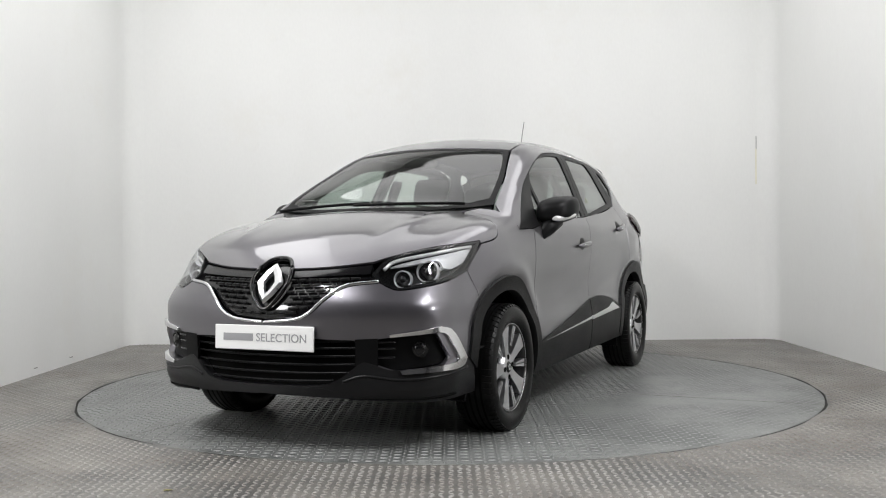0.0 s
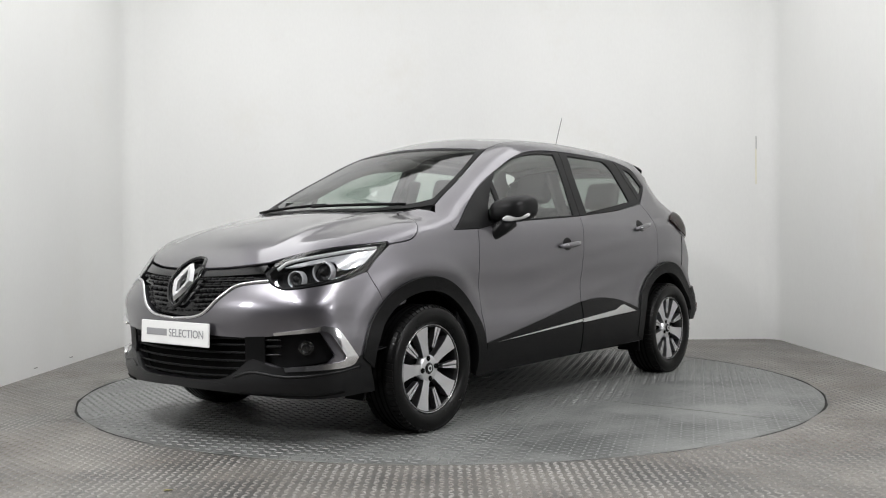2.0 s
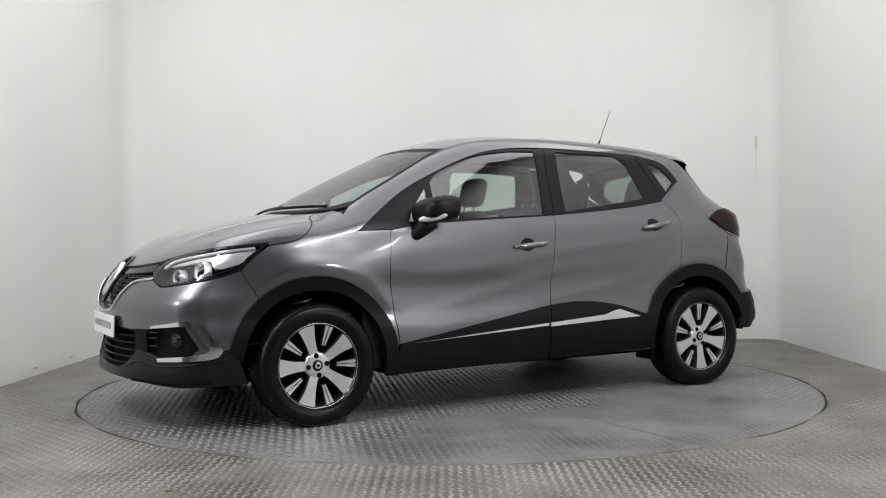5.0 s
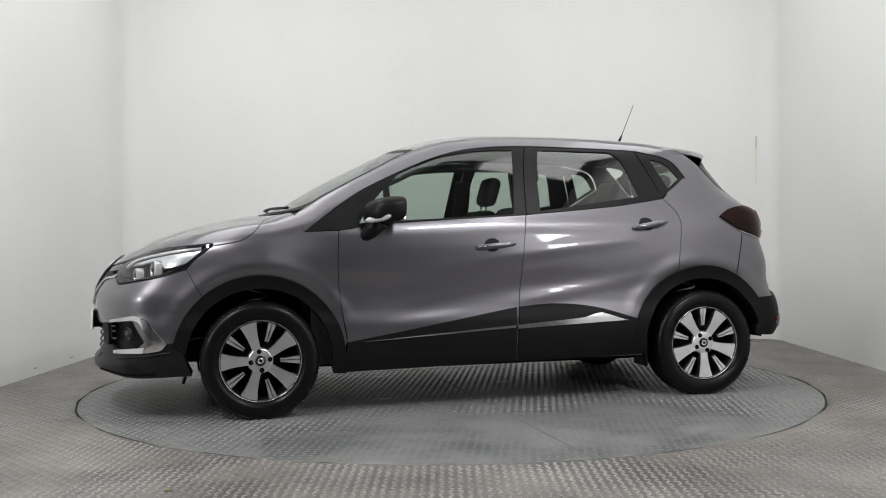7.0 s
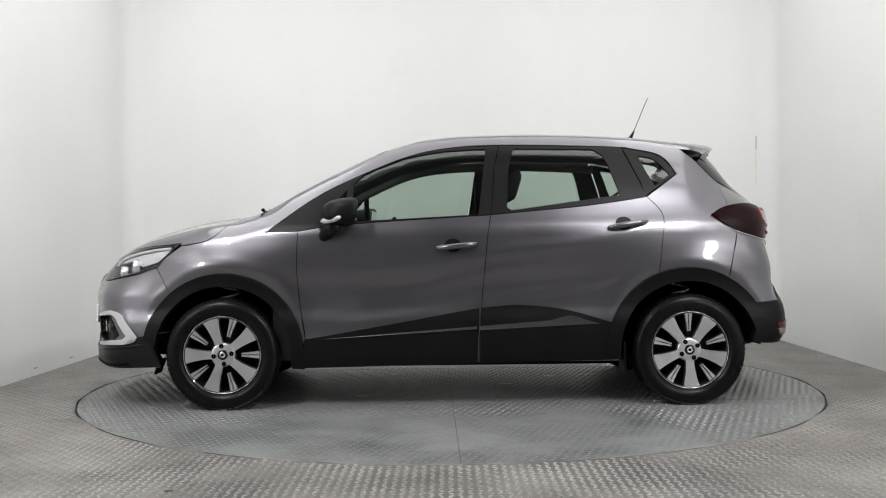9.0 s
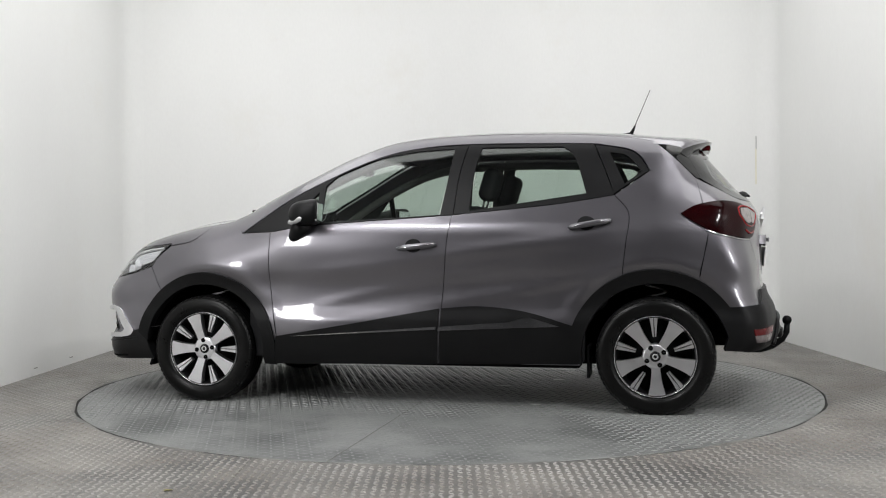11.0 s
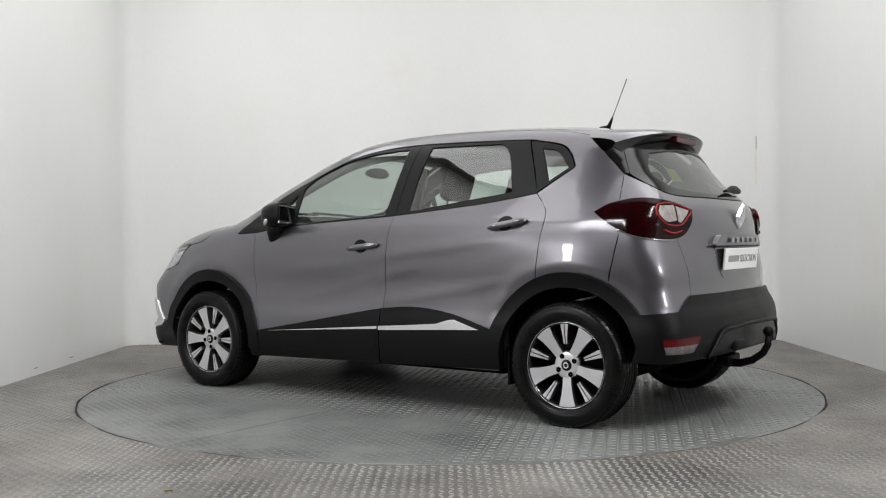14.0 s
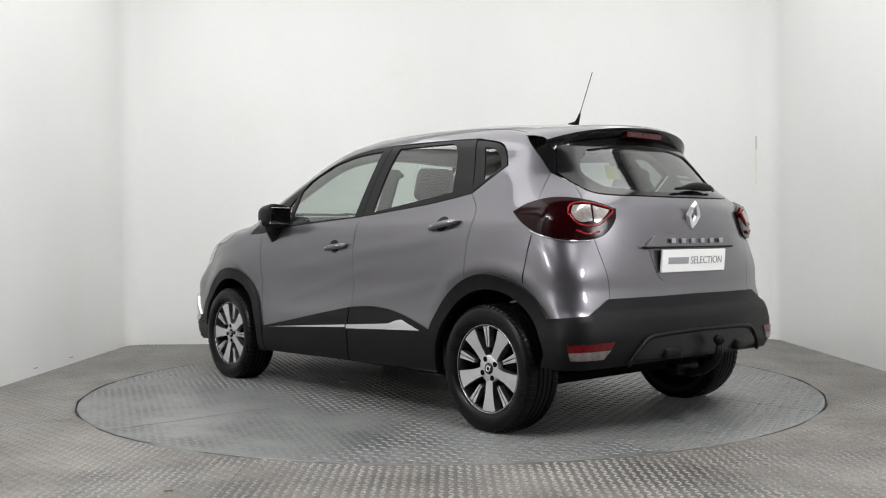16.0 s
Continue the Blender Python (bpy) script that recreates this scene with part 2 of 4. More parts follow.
def on_skin(chart, a, b):
    """The points of the skin at the chart's coordinates, and their normals."""
    way = CHARTS[chart]
    a, b = np.asarray(a, float), np.asarray(b, float)
    lo, hi = np.zeros_like(a), np.ones_like(a)
    for _ in range(34):
        mid = (lo + hi) / 2
        out = skin(*way(a, b, mid)) > 0
        lo, hi = np.where(out, lo, mid), np.where(out, mid, hi)
    p = np.stack(way(a, b, lo), -1)
    return p, normal_at(p)


def normal_at(p):
    e = 1.5e-3
    x, y, z = p[..., 0], p[..., 1], p[..., 2]
    n = np.stack([skin(x + e, y, z) - skin(x - e, y, z), skin(x, y + e, z) - skin(x, y - e, z), skin(x, y, z + e) - skin(x, y, z - e)], -1)
    return n / np.linalg.norm(n, axis=-1, keepdims=True)


SCALE = {"side": 1.0, "top": 1.0, "front": .0145, "back": .0145}


def panel(name, chart, segments, mat, parent, holes=(), lift=0.0, gap=.002, step=.028, thick=.014, mirror=False, label="", bulge=None):
    """A sheet of the car's skin, cut to an outline on a chart, with its edges turned in. mirror: on the right-hand side."""
    k = np.array([SCALE[chart], 1.0])
    outline = lambda segs: loop([[np.array(p, float) * k for p in s] for s in segs], step * .55)
    outer = shrink(outline(segments), gap)
    rings = [outer] + [shrink(outline(h), -gap)[::-1] for h in holes]
    lo, hi = outer.min(0), outer.max(0)
    gx, gy = np.meshgrid(np.arange(lo[0], hi[0], step), np.arange(lo[1], hi[1], step * .87), indexing="ij")
    gx = gx + (np.arange(gx.shape[1]) % 2)[None, :] * step / 2
    grid = np.stack([gx.ravel(), gy.ravel()], -1)
    keep = inside(grid, outer) & (edge_distance(grid, outer) > step * .45)
    for r in rings[1:]:
        keep &= ~inside(grid, r) & (edge_distance(grid, r) > step * .45)
    pts = np.vstack(rings + [grid[keep]])
    edges, start = [], 0
    for r in rings:
        edges += [(start + i, start + (i + 1) % len(r)) for i in range(len(r))]
        start += len(r)
    from_cdt = delaunay([Vector(p) for p in pts], edges)
    p2 = np.array([tuple(v) for v in from_cdt[0]])
    tri = np.array([t for f in from_cdt[2] for t in ([f] if len(f) == 3 else [(f[0], f[i], f[i + 1]) for i in range(1, len(f) - 1)])])
    mid = p2[tri].mean(1)
    ok = inside(mid, outer)
    for r in rings[1:]:
        ok &= ~inside(mid, r)
    tri = tri[ok]
    pos, nor = on_skin(chart, p2[:, 0] / k[0], p2[:, 1])
    up = lift if bulge is None else lift + bulge(p2, outer)
    pos = pos + nor * np.reshape(up, (-1, 1))
    verts, faces, norms = list(pos), [], list(nor)
    a, b, c = pos[tri[:, 0]], pos[tri[:, 1]], pos[tri[:, 2]]
    out = np.einsum("ij,ij->i", np.cross(b - a, c - a), nor[tri[:, 0]]) > 0
    faces += [tuple(t) if o else tuple(t[::-1]) for t, o in zip(tri, out)]
    flip = np.mean(out) < .5
    for r in rings:
        q, n = on_skin(chart, r[:, 0] / k[0], r[:, 1])
        lift_r = lift if bulge is None else lift + bulge(r, outer)
        q = q + n * np.reshape(lift_r, (-1, 1))
        t = np.roll(q, -1, 0) - np.roll(q, 1, 0)
        t = t / np.maximum(np.linalg.norm(t, axis=1, keepdims=True), 1e-9)
        outw = np.cross(t, n) * (-1 if flip else 1)
        base, m = len(verts), len(r)
        verts += list(q) + list(q - n * thick)
        soft = n * .5 + outw
        norms += list(soft / np.linalg.norm(soft, axis=1, keepdims=True)) + list(outw)
        for i in range(m):
            j = (i + 1) % m
            f = (base + i, base + m + i, base + m + j, base + j)
            faces.append(f[::-1] if flip else f)
    verts, norms = np.array(verts), np.array(norms)
    if mirror:
        verts, norms = verts * (1, -1, 1), norms * (1, -1, 1)
        faces = [f[::-1] for f in faces]
    mesh = raw(verts, faces)
    ob = link(name, mesh, mat, parent, label)
    mesh.normals_split_custom_set_from_vertices([tuple(map(float, n)) for n in norms])
    return ob


def delaunay(points, edges):
    from mathutils import geometry
    return geometry.delaunay_2d_cdt(points, edges, [], 0, 1e-6)


def both(*args, **kw):
    """The same panel on the left and on the right."""
    return [panel(*args, **kw), panel(*args, mirror=True, **kw)]


def chart_of(chart, p):
    x, y, z = p[..., 0], p[..., 1], p[..., 2]
    if chart == "side":
        return np.stack([x, z], -1)
    if chart == "top":
        return np.stack([x, y], -1)
    if chart == "front":
        return np.stack([np.degrees(np.arctan2(y, x - 1.3)), z], -1)
    return np.stack([np.degrees(np.arctan2(y, -1.1 - x)), z], -1)


def turn(source, target, knots):
    """The same knots on another chart."""
    k = np.array(knots, float)
    if len(k) > 2:
        unit = np.array([SCALE[source], 1.0])
        k = spline(k * unit, .03) / unit
    return [tuple(p) for p in chart_of(target, on_skin(source, k[:, 0], k[:, 1])[0])]


def arc(x, z, r, a0, a1, n=14):
    return [(x + r * math.cos(radians(a)), z + r * math.sin(radians(a))) for a in np.linspace(a0, a1, n)]


def strip(name, chart, knots, radius, mat, parent, lift=0.0, mirror=False, label="", n=8):
    """A round bead that lies along the skin."""
    k = np.array([SCALE[chart], 1.0])
    line = spline([np.array(p) * k for p in knots], .012) / k
    p, nrm = on_skin(chart, line[:, 0], line[:, 1])
    p = (p + nrm * lift) * ((1, -1, 1) if mirror else (1, 1, 1))
    return link(name, tube_mesh(p, radius, n), mat, parent, label)


# ---- the car: x forward, y to its left, z up, between its axles ----
car = tagged(new("car"), "grey metallic five-door crossover car parked on the turntable", "car")


def mirrored(half):
    """An outline that runs from the middle of the car to its left, completed on the right."""
    return [[(a, -b) for a, b in reversed(s)] for s in reversed(half)] + half


def mirrored_angle(half):
    return [[(-a, b) for a, b in reversed(s)] for s in reversed(half)] + half


HOOD_SIDE = [(1.537, .902), (1.40, .926), (1.33, .97), (1.25, 1.045), (1.118, 1.085)]
SCREEN_SIDE = [(1.05, .655), (.80, .612), (.58, .552), (.38, .497)]
ROOF_FRONT = [(.44, 0), (.42, .30), (.38, .497)]
ROOF_SIDE = [(.38, .497), (0, .50), (-.6, .50), (-1.1, .51), (-1.30, .535)]
DLO_TOP = [(-1.280, 1.289), (-1.235, 1.365), (-1.173, 1.413), (-1.044, 1.441), (-.913, 1.456), (-.270, 1.471), (.043, 1.453), (.272, 1.403), (.531, 1.299), (.786, 1.170), (1.061, .973)]
BELT_REAR = [(-.198, 1.060), (-.716, 1.105), (-.95, 1.135), (-1.092, 1.157)]
BELT_FRONT = [(.880, .978), (.587, 1.015), (-.198, 1.060)]
DOOR_SPLIT = [(-.198, 1.060), (-.175, .904), (-.161, .746), (-.143, .557), (-.121, .235)]
DOOR_FRONT = [(.880, .978), (.887, .757), (.868, .55), (.842, .38), (.86, .235)]
DOOR_REAR = [(-1.134, .656), (-1.136, .736), (-1.154, .894), (-1.169, 1.053), (-1.092, 1.157)]
SHUT = [(46.9, 1.183), (44.5, 1.106), (41.3, .914), (37.8, .744), (37.1, .60)]
SHUT_SIDE = turn("back", "side", SHUT)
LAMP_TOP = [(32.4, .777), (38.5, .845), (52.3, .888), (72.9, .915)]
LAMP_LOW = [(72.9, .915), (70.4, .880), (63.3, .777), (54, .739), (40.8, .708), (37, .718), (33.9, .745), (32.4, .777)]
SEAM = [(1.676, .779), (1.602, .647), (1.56, .60)]
HX, HZ = 1.303, .294
CORNER = [(-1.524, 1.242), (-1.55, 1.12), (-1.578, .937), (-1.555, .82), (-1.534, .716), (-1.56, .60), (-1.68, .50)]

# sheet metal
hood_front = turn("front", "top", [(72.9, .915), (52.3, .888), (38.5, .847), (33.5, .826)])
hood_nose = turn("front", "top", [(33.5, .826), (20, .806), (6.2, .797)])
hood_notch = turn("front", "top", [(6.2, .797), (4.2, .832), (0, .842)])
hood_side = turn("side", "top", HOOD_SIDE)
hood = panel("hood", "top", mirrored([[(1.31, 0), (1.28, .3), (1.20, .5), hood_side[-1]], hood_side[::-1], hood_front, hood_nose, hood_notch]), PAINT, car, label="grey metallic bonnet with soft crease")
panel("cowl", "top", mirrored([[(1.16, 0), (1.14, .3), (1.08, .5), (1.0, .62)], [(1.0, .62), (1.10, .665)], [(1.10, .665), (1.21, .5), (1.29, .3), (1.32, 0)]]), BLACK, car, lift=-.014, thick=.05, label="black plastic scuttle below windscreen")
screen = panel("windscreen", "top", mirrored([[(1.25, 0), (1.22, .3), (1.14, .5), (1.05, .655)], SCREEN_SIDE, ROOF_FRONT[::-1]]), SCREEN, car, lift=-.004, thick=.004)
panel("screen_border", "top", mirrored([[(1.25, 0), (1.22, .3), (1.14, .5), (1.05, .655)], SCREEN_SIDE, ROOF_FRONT[::-1]]), BLACK, screen,
      holes=[mirrored([[(1.19, 0), (1.165, .3), (1.09, .48), (1.00, .61)], [(1.00, .61), (.80, .578), (.58, .52), (.43, .465)], [(.43, .465), (.465, .3), (.48, .0)]])], lift=-.003, thick=.003)
roof = panel("roof", "top", mirrored([ROOF_FRONT, ROOF_SIDE, [(-1.30, .535), (-1.355, .3), (-1.37, 0)]]), PAINT, car, gap=.001)
panel("roof_lining", "top", mirrored([[(.36, 0), (.34, .3), (.31, .45)], [(.31, .45), (-1.25, .48)], [(-1.25, .48), (-1.3, 0)]]), LINING, car, lift=-.05, step=.06)
arch_rear = arc(-HX, HZ, .40, 160, 64.8)
for side in (False, True):
    panel("side_panel", "side", [turn("top", "side", SCREEN_SIDE) + turn("top", "side", ROOF_SIDE)[1:],
                                 [turn("top", "side", ROOF_SIDE)[-1], (-1.411, 1.361)], [(-1.411, 1.361), (-1.524, 1.242)], CORNER, [CORNER[-1], arch_rear[0]], arch_rear, DOOR_REAR, [(-1.092, 1.157), (-1.280, 1.289)], DLO_TOP,
                                 [(1.061, .973), (1.11, 1.06)]], PAINT, car, mirror=side)
    panel("rear_corner", "back", [turn("side", "back", CORNER), [turn("side", "back", CORNER[-1:])[0], (37.1, .52)], [(37.1, .52), (37.1, .60)], SHUT[::-1], [SHUT[0], turn("side", "back", CORNER[:1])[0]]], PAINT, car, gap=.0006, mirror=side, label="grey painted rear bumper corner")
    fender_arc = arc(HX, HZ, .40, 178, 50)
    panel("front_wing", "side", [HOOD_SIDE, [(1.118, 1.085), (1.095, 1.05), (1.061, .973)], [(1.061, .973), (.880, .978)], DOOR_FRONT[:4], [(.842, .38), (.87, .30)],
                                 fender_arc, SEAM[::-1], [SEAM[0]] + turn("front", "side", [(67.5, .838)]) + [HOOD_SIDE[0]]], PAINT, car, mirror=side)
    sgn = -1 if side else 1
    # front door
    door = panel("front_door", "side", [BELT_FRONT, DOOR_SPLIT, DOOR_FRONT[::-1]], PAINT, car, mirror=side)
    panel("window_frame", "side", [[(-.205, 1.062)] + [(-.225, 1.30), (-.262, 1.470)], [(-.262, 1.470), (.043, 1.453), (.272, 1.403), (.531, 1.299), (.786, 1.170), (1.061, .973)],
                                   [(1.061, .973), (.880, .979)], [(.880, .979), (.587, 1.016), (-.205, 1.062)]], FRAME, door, gap=.0025, lift=-.002,
          holes=[[[(.575, 1.034), (.575, 1.245)], [(.575, 1.245), (.467, 1.332), (.272, 1.396), (.043, 1.435), (-.180, 1.446)], [(-.180, 1.446), (-.128, 1.066)], [(-.128, 1.066), (.3, 1.046), (.575, 1.034)]],
                 [[(.615, 1.033), (.760, 1.020)], [(.760, 1.020), (.72, 1.085), (.615, 1.205)], [(.615, 1.205), (.615, 1.033)]]], mirror=side)
    panel("window_glass", "side", [[(.60, 1.02), (.60, 1.24)], [(.60, 1.24), (.467, 1.342), (.272, 1.405), (.043, 1.444), (-.19, 1.456)], [(-.19, 1.456), (-.12, 1.055)], [(-.12, 1.055), (.3, 1.035), (.60, 1.02)]], GLASS, door, lift=-.008, thick=.003, step=.05, mirror=side)
    panel("quarter_glass", "side", [[(.60, 1.02), (.785, 1.008)], [(.785, 1.008), (.72, 1.11), (.60, 1.23)], [(.60, 1.23), (.60, 1.02)]], GLASS, door, lift=-.008, thick=.003, step=.05, mirror=side)
    panel("door_cladding", "side", [[(.842, .378), (.527, .43), (-.13, .542)], [(-.13, .542), (-.117, .232)], [(-.117, .232), (.87, .215)], [(.87, .215), (.842, .378)]], PLASTIC, door, lift=.010, thick=.02, mirror=side)
    panel("trim_strip", "side", [[(.765, .377), (-.112, .424)], [(-.112, .424), (-.114, .439)], [(-.114, .439), (.765, .377)]], CHROME, door, lift=.016, thick=.01, gap=.0, step=.02, mirror=side, label="slim chrome strip")
    # rear door
    door2 = panel("rear_door", "side", [BELT_REAR, DOOR_REAR[::-1], arc(-HX, HZ, .40, 64.8, -8), [(-.905, .235), (-.121, .235)], DOOR_SPLIT[::-1]], PAINT, car, mirror=side)
    panel("window_frame", "side", [[(-.205, 1.062), (-.716, 1.106), (-.95, 1.136), (-1.092, 1.158)], [(-1.092, 1.158), (-1.062, 1.24), (-.975, 1.449)], [(-.975, 1.449), (-.913, 1.456), (-.262, 1.470)],
                                   [(-.262, 1.470), (-.225, 1.30), (-.205, 1.062)]], FRAME, door2, gap=.0025, lift=-.002,
          holes=[[[(-.343, 1.447), (-.80, 1.440)], [(-.80, 1.440), (-.845, 1.41), (-.884, 1.345), (-.937, 1.172)], [(-.937, 1.172), (-.295, 1.085)], [(-.295, 1.085), (-.31, 1.3), (-.343, 1.447)]]], mirror=side)
    panel("window_glass", "side", [[(-.335, 1.457), (-.81, 1.450)], [(-.81, 1.450), (-.855, 1.41), (-.895, 1.345), (-.95, 1.162)], [(-.95, 1.162), (-.285, 1.074)], [(-.285, 1.074), (-.335, 1.457)]], GLASS, door2, lift=-.008, thick=.003, step=.05, mirror=side)
    panel("door_cladding", "side", [[(-.138, .543), (-.354, .556), (-.606, .528), (-.88, .452)], [(-.88, .452), (-.915, .36), (-.90, .245)], [(-.90, .245), (-.125, .232)], [(-.125, .232), (-.138, .543)]], PLASTIC, door2, lift=.010, thick=.02, mirror=side)
    panel("trim_strip", "side", [[(-.124, .418), (-.527, .436), (-.800, .447)], [(-.800, .447), (-.640, .493)], [(-.640, .493), (-.60, .488), (-.527, .468)], [(-.527, .468), (-.127, .440)], [(-.127, .440), (-.124, .418)]], CHROME, door2, lift=.016, thick=.01, gap=0, step=.02, mirror=side, label="chrome strip ending in a pointed wedge")
    # fixed rear quarter window
    qf = panel("quarter_window", "side", [[(-1.085, 1.162), (-1.274, 1.289)], [(-1.274, 1.289), (-1.230, 1.362), (-1.170, 1.409), (-1.044, 1.438), (-.98, 1.446)], [(-.98, 1.446), (-1.06, 1.25), (-1.085, 1.162)]], FRAME, car, gap=.002, lift=-.002,
               holes=[[[(-1.065, 1.398), (-1.14, 1.385), (-1.19, 1.345), (-1.235, 1.287)], [(-1.235, 1.287), (-1.145, 1.222)], [(-1.145, 1.222), (-1.065, 1.398)]]], mirror=side)
    panel("quarter_glass", "side", [[(-1.05, 1.408), (-1.14, 1.394), (-1.20, 1.35), (-1.246, 1.287)], [(-1.246, 1.287), (-1.145, 1.212)], [(-1.145, 1.212), (-1.05, 1.408)]], GLASS, qf, lift=-.008, thick=.003, step=.05, mirror=side)
    tri_back = turn("back", "side", [(53.8, 1.379), (53.0, 1.242)])
    panel("pillar_cover", "side", [[(-1.411, 1.361), (-1.470, 1.412)], [(-1.470, 1.412), tri_back[0]], tri_back, [tri_back[1], (-1.524, 1.242)], [(-1.524, 1.242), (-1.411, 1.361)]], PIANO, car, lift=.002, mirror=side, label="gloss black pillar cover")
    # arches and sill
    panel("wheel_arch", "side", [arc(HX, HZ, .455, 12, 184, 24), [(.845, .21), (.92, .215)], arc(HX, HZ, .380, 188, 6, 24)], PLASTIC, car, lift=.014, thick=.05, mirror=side, label="dark grey plastic arch extension")
    panel("wheel_arch", "side", [arc(-HX, HZ, .465, -2, 150, 24), arc(-HX, HZ, .385, 172, -8, 24)], PLASTIC, car, lift=.014, thick=.05, mirror=side, label="dark grey plastic arch extension")
    box("sill", (-.90, .60 if not side else -.75, .212), (.90, .75 if not side else -.60, .25), SHELL, car, .012)
    strip("bumper_seam", "side", [(-1.579, .937), (-1.555, .82), (-1.534, .716)], .0022, SHELL, car, .0004, side)
    for cx in (HX, -HX):
        t = np.linspace(radians(3), radians(177), 40)
        v = [(cx + .41 * math.cos(a), sgn * y, HZ + .41 * math.sin(a)) for y in (.42, .80) for a in t]
        f = [(i, i + 1, 41 + i, 40 + i) for i in range(39)] + [tuple(range(40))]
        link("arch_liner", raw(v, f), SHELL, car, flat=True)
        coil = [(cx + .055 * math.cos(a), sgn * (.60 + .055 * math.sin(a)), .44 + .012 * a) for a in np.linspace(0, 22, 90)]
        link("coil_spring", tube_mesh(coil, .007, 6), LAMPGREY, car, "pale suspension spring")
    # handles
    for hx, hz, tilt, par in ((-.004, .887, .010, door), (-.964, 1.000, .016, door2)):
        xs = np.linspace(-.112, .112, 15)
        base = on_skin("side", hx - xs, hz + xs * tilt / .1)[0]
        bow = .028 - .020 * (np.abs(xs) / .112) ** 3
        pts = [(p[0], sgn * (p[1] + b), p[2]) for p, b in zip(base, bow)]
        link("door_handle", tube_mesh(pts, [.009 + .008 * (1 - (abs(x) / .112) ** 4) for x in xs], 10), PAINT, par)
        link("handle_inlay", tube_mesh([(p[0], q[1] + sgn * .013, p[2] + .003) for p, q in zip(base[2:-2], pts[2:-2])], .003, 6), CHROME, par, "bright handle inlay")
        # flat black patch: the shade of the body-coloured finger recess, as colour
        cup = [[(hx + .020 + .048 * math.cos(a), hz + .004 + .038 * math.sin(a)) for a in np.linspace(0, 2 * math.pi, 15)][:-1]]
        panel("handle_cup_shade", "side", [cup[0] + [cup[0][0]]], FRAME, par, lift=.0015, thick=.002, gap=0, step=.02, mirror=side, label="flat black patch for the shade in the finger recess")
    # mirrors
    bm = bmesh.new()
    bmesh.ops.create_uvsphere(bm, u_segments=32, v_segments=20, radius=1)
    for v in bm.verts:
        c = v.co
        s = lambda q, e: math.copysign(abs(q) ** e, q)
        x, y, z = s(c.x, .75), s(c.y, .7), s(c.z, .72)
        x = max(x, -.55)
        v.co = Vector((.625 + .115 * x - .03 * y, sgn * (.868 + .105 * y), 1.083 + .072 * z - .012 * x + .010 * y))
    house = part("door_mirror", bm, FRAME, car, "black door mirror with clear indicator", flat=False)
    link("mirror_arm", tube_mesh([(.66, sgn * .86, 1.03), (.70, sgn * .835, .985), (.735, sgn * .80, .945), (.75, sgn * .785, .915)], [.055, .045, .036, .022], 14), FRAME, house)
    link("mirror_foot", tube_mesh([(.70, sgn * .80, .985), (.80, sgn * .772, .985), (.90, sgn * .765, .985)], [.03, .03, .012], 10), FRAME, house)
    bm = bmesh.new()
    bmesh.ops.create_uvsphere(bm, u_segments=20, v_segments=10, radius=1)
    for v in bm.verts:
        c = v.co.copy()
        v.co = Vector((.702 - .058 * (c.y + .3) + .024 * c.x, sgn * (.922 + .052 * c.y), 1.040 + .020 * c.z + .012 * c.y))
    part("indicator", bm, CLEARLAMP, house, "clear indicator lens", flat=False)
    bm = bmesh.new()
    block(bm, (-.006, -.082, -.052), (.004, .082, .052), .003, pose(.557, sgn * .868, 1.085, 0, -4, 10 * sgn))
    part("mirror_glass", bm, MIRROR, house)

# front end
nose = panel("front_bumper", "front", mirrored_angle([[(0, .558), (10, .574), (14.9, .605), (19.5, .666), (25, .718), (34.5, .736)], [(34.5, .736), (37.1, .713), (40.8, .704), (54, .735), (63.3, .777)],
             turn("side", "front", SEAM), turn("side", "front", arc(HX, HZ, .40, 50, 8)), turn("side", "front", [(1.70, .35), (1.66, .22)]), [turn("side", "front", [(1.66, .22)])[0], (40, .235), (0, .255)]]),
             PAINT, car, holes=[mirrored_angle([[(0, .500), (29.0, .487)], [(29.0, .487), (28.8, .40), (23, .321), (16.5, .292), (0, .287)]]),
                                [[(31, .485), (36.6, .499), (48.6, .514)], [(48.6, .514), (52.6, .408)], [(52.6, .408), (50.5, .377)], [(50.5, .377), (38, .360)], [(38, .360), (31, .395)], [(31, .395), (31, .485)]],
                                [[(-31, .485), (-31, .395)], [(-31, .395), (-38, .360)], [(-38, .360), (-50.5, .377)], [(-50.5, .377), (-52.6, .408)], [(-52.6, .408), (-48.6, .514)], [(-48.6, .514), (-36.6, .499), (-31, .485)]]], thick=.03)
panel("bumper_core", "front", mirrored_angle([[(0, .54), (58, .54)], [(58, .54), (58, .25)], [(58, .26), (0, .26)]]), SHELL, nose, lift=-.07, step=.06)
lip = panel("front_valance", "front", mirrored_angle([[(0, .290), (16.5, .295), (23, .324), (28.4, .388), (31, .394), (38, .361), (51, .378), (55.5, .385), (59.5, .400), (70.2, .428)], turn("side", "front", [(1.70, .41), (1.69, .33), (1.65, .225)]),
            [turn("side", "front", [(1.65, .225)])[0], (45, .218), (25, .238), (0, .248)]]), VALANCE, car, lift=.005, thick=.06, label="dark grey plastic lower bumper with skid lip")
panel("skid_plate", "front", mirrored_angle([[(0, .284), (13, .286), (19, .282), (22, .270), (19, .258), (0, .256)]]), VALANCE, lip, lift=.007, thick=.012, step=.02, bulge=lambda q, o: .014 * np.clip(edge_distance(q, o) / .022, 0, 1) ** .7)
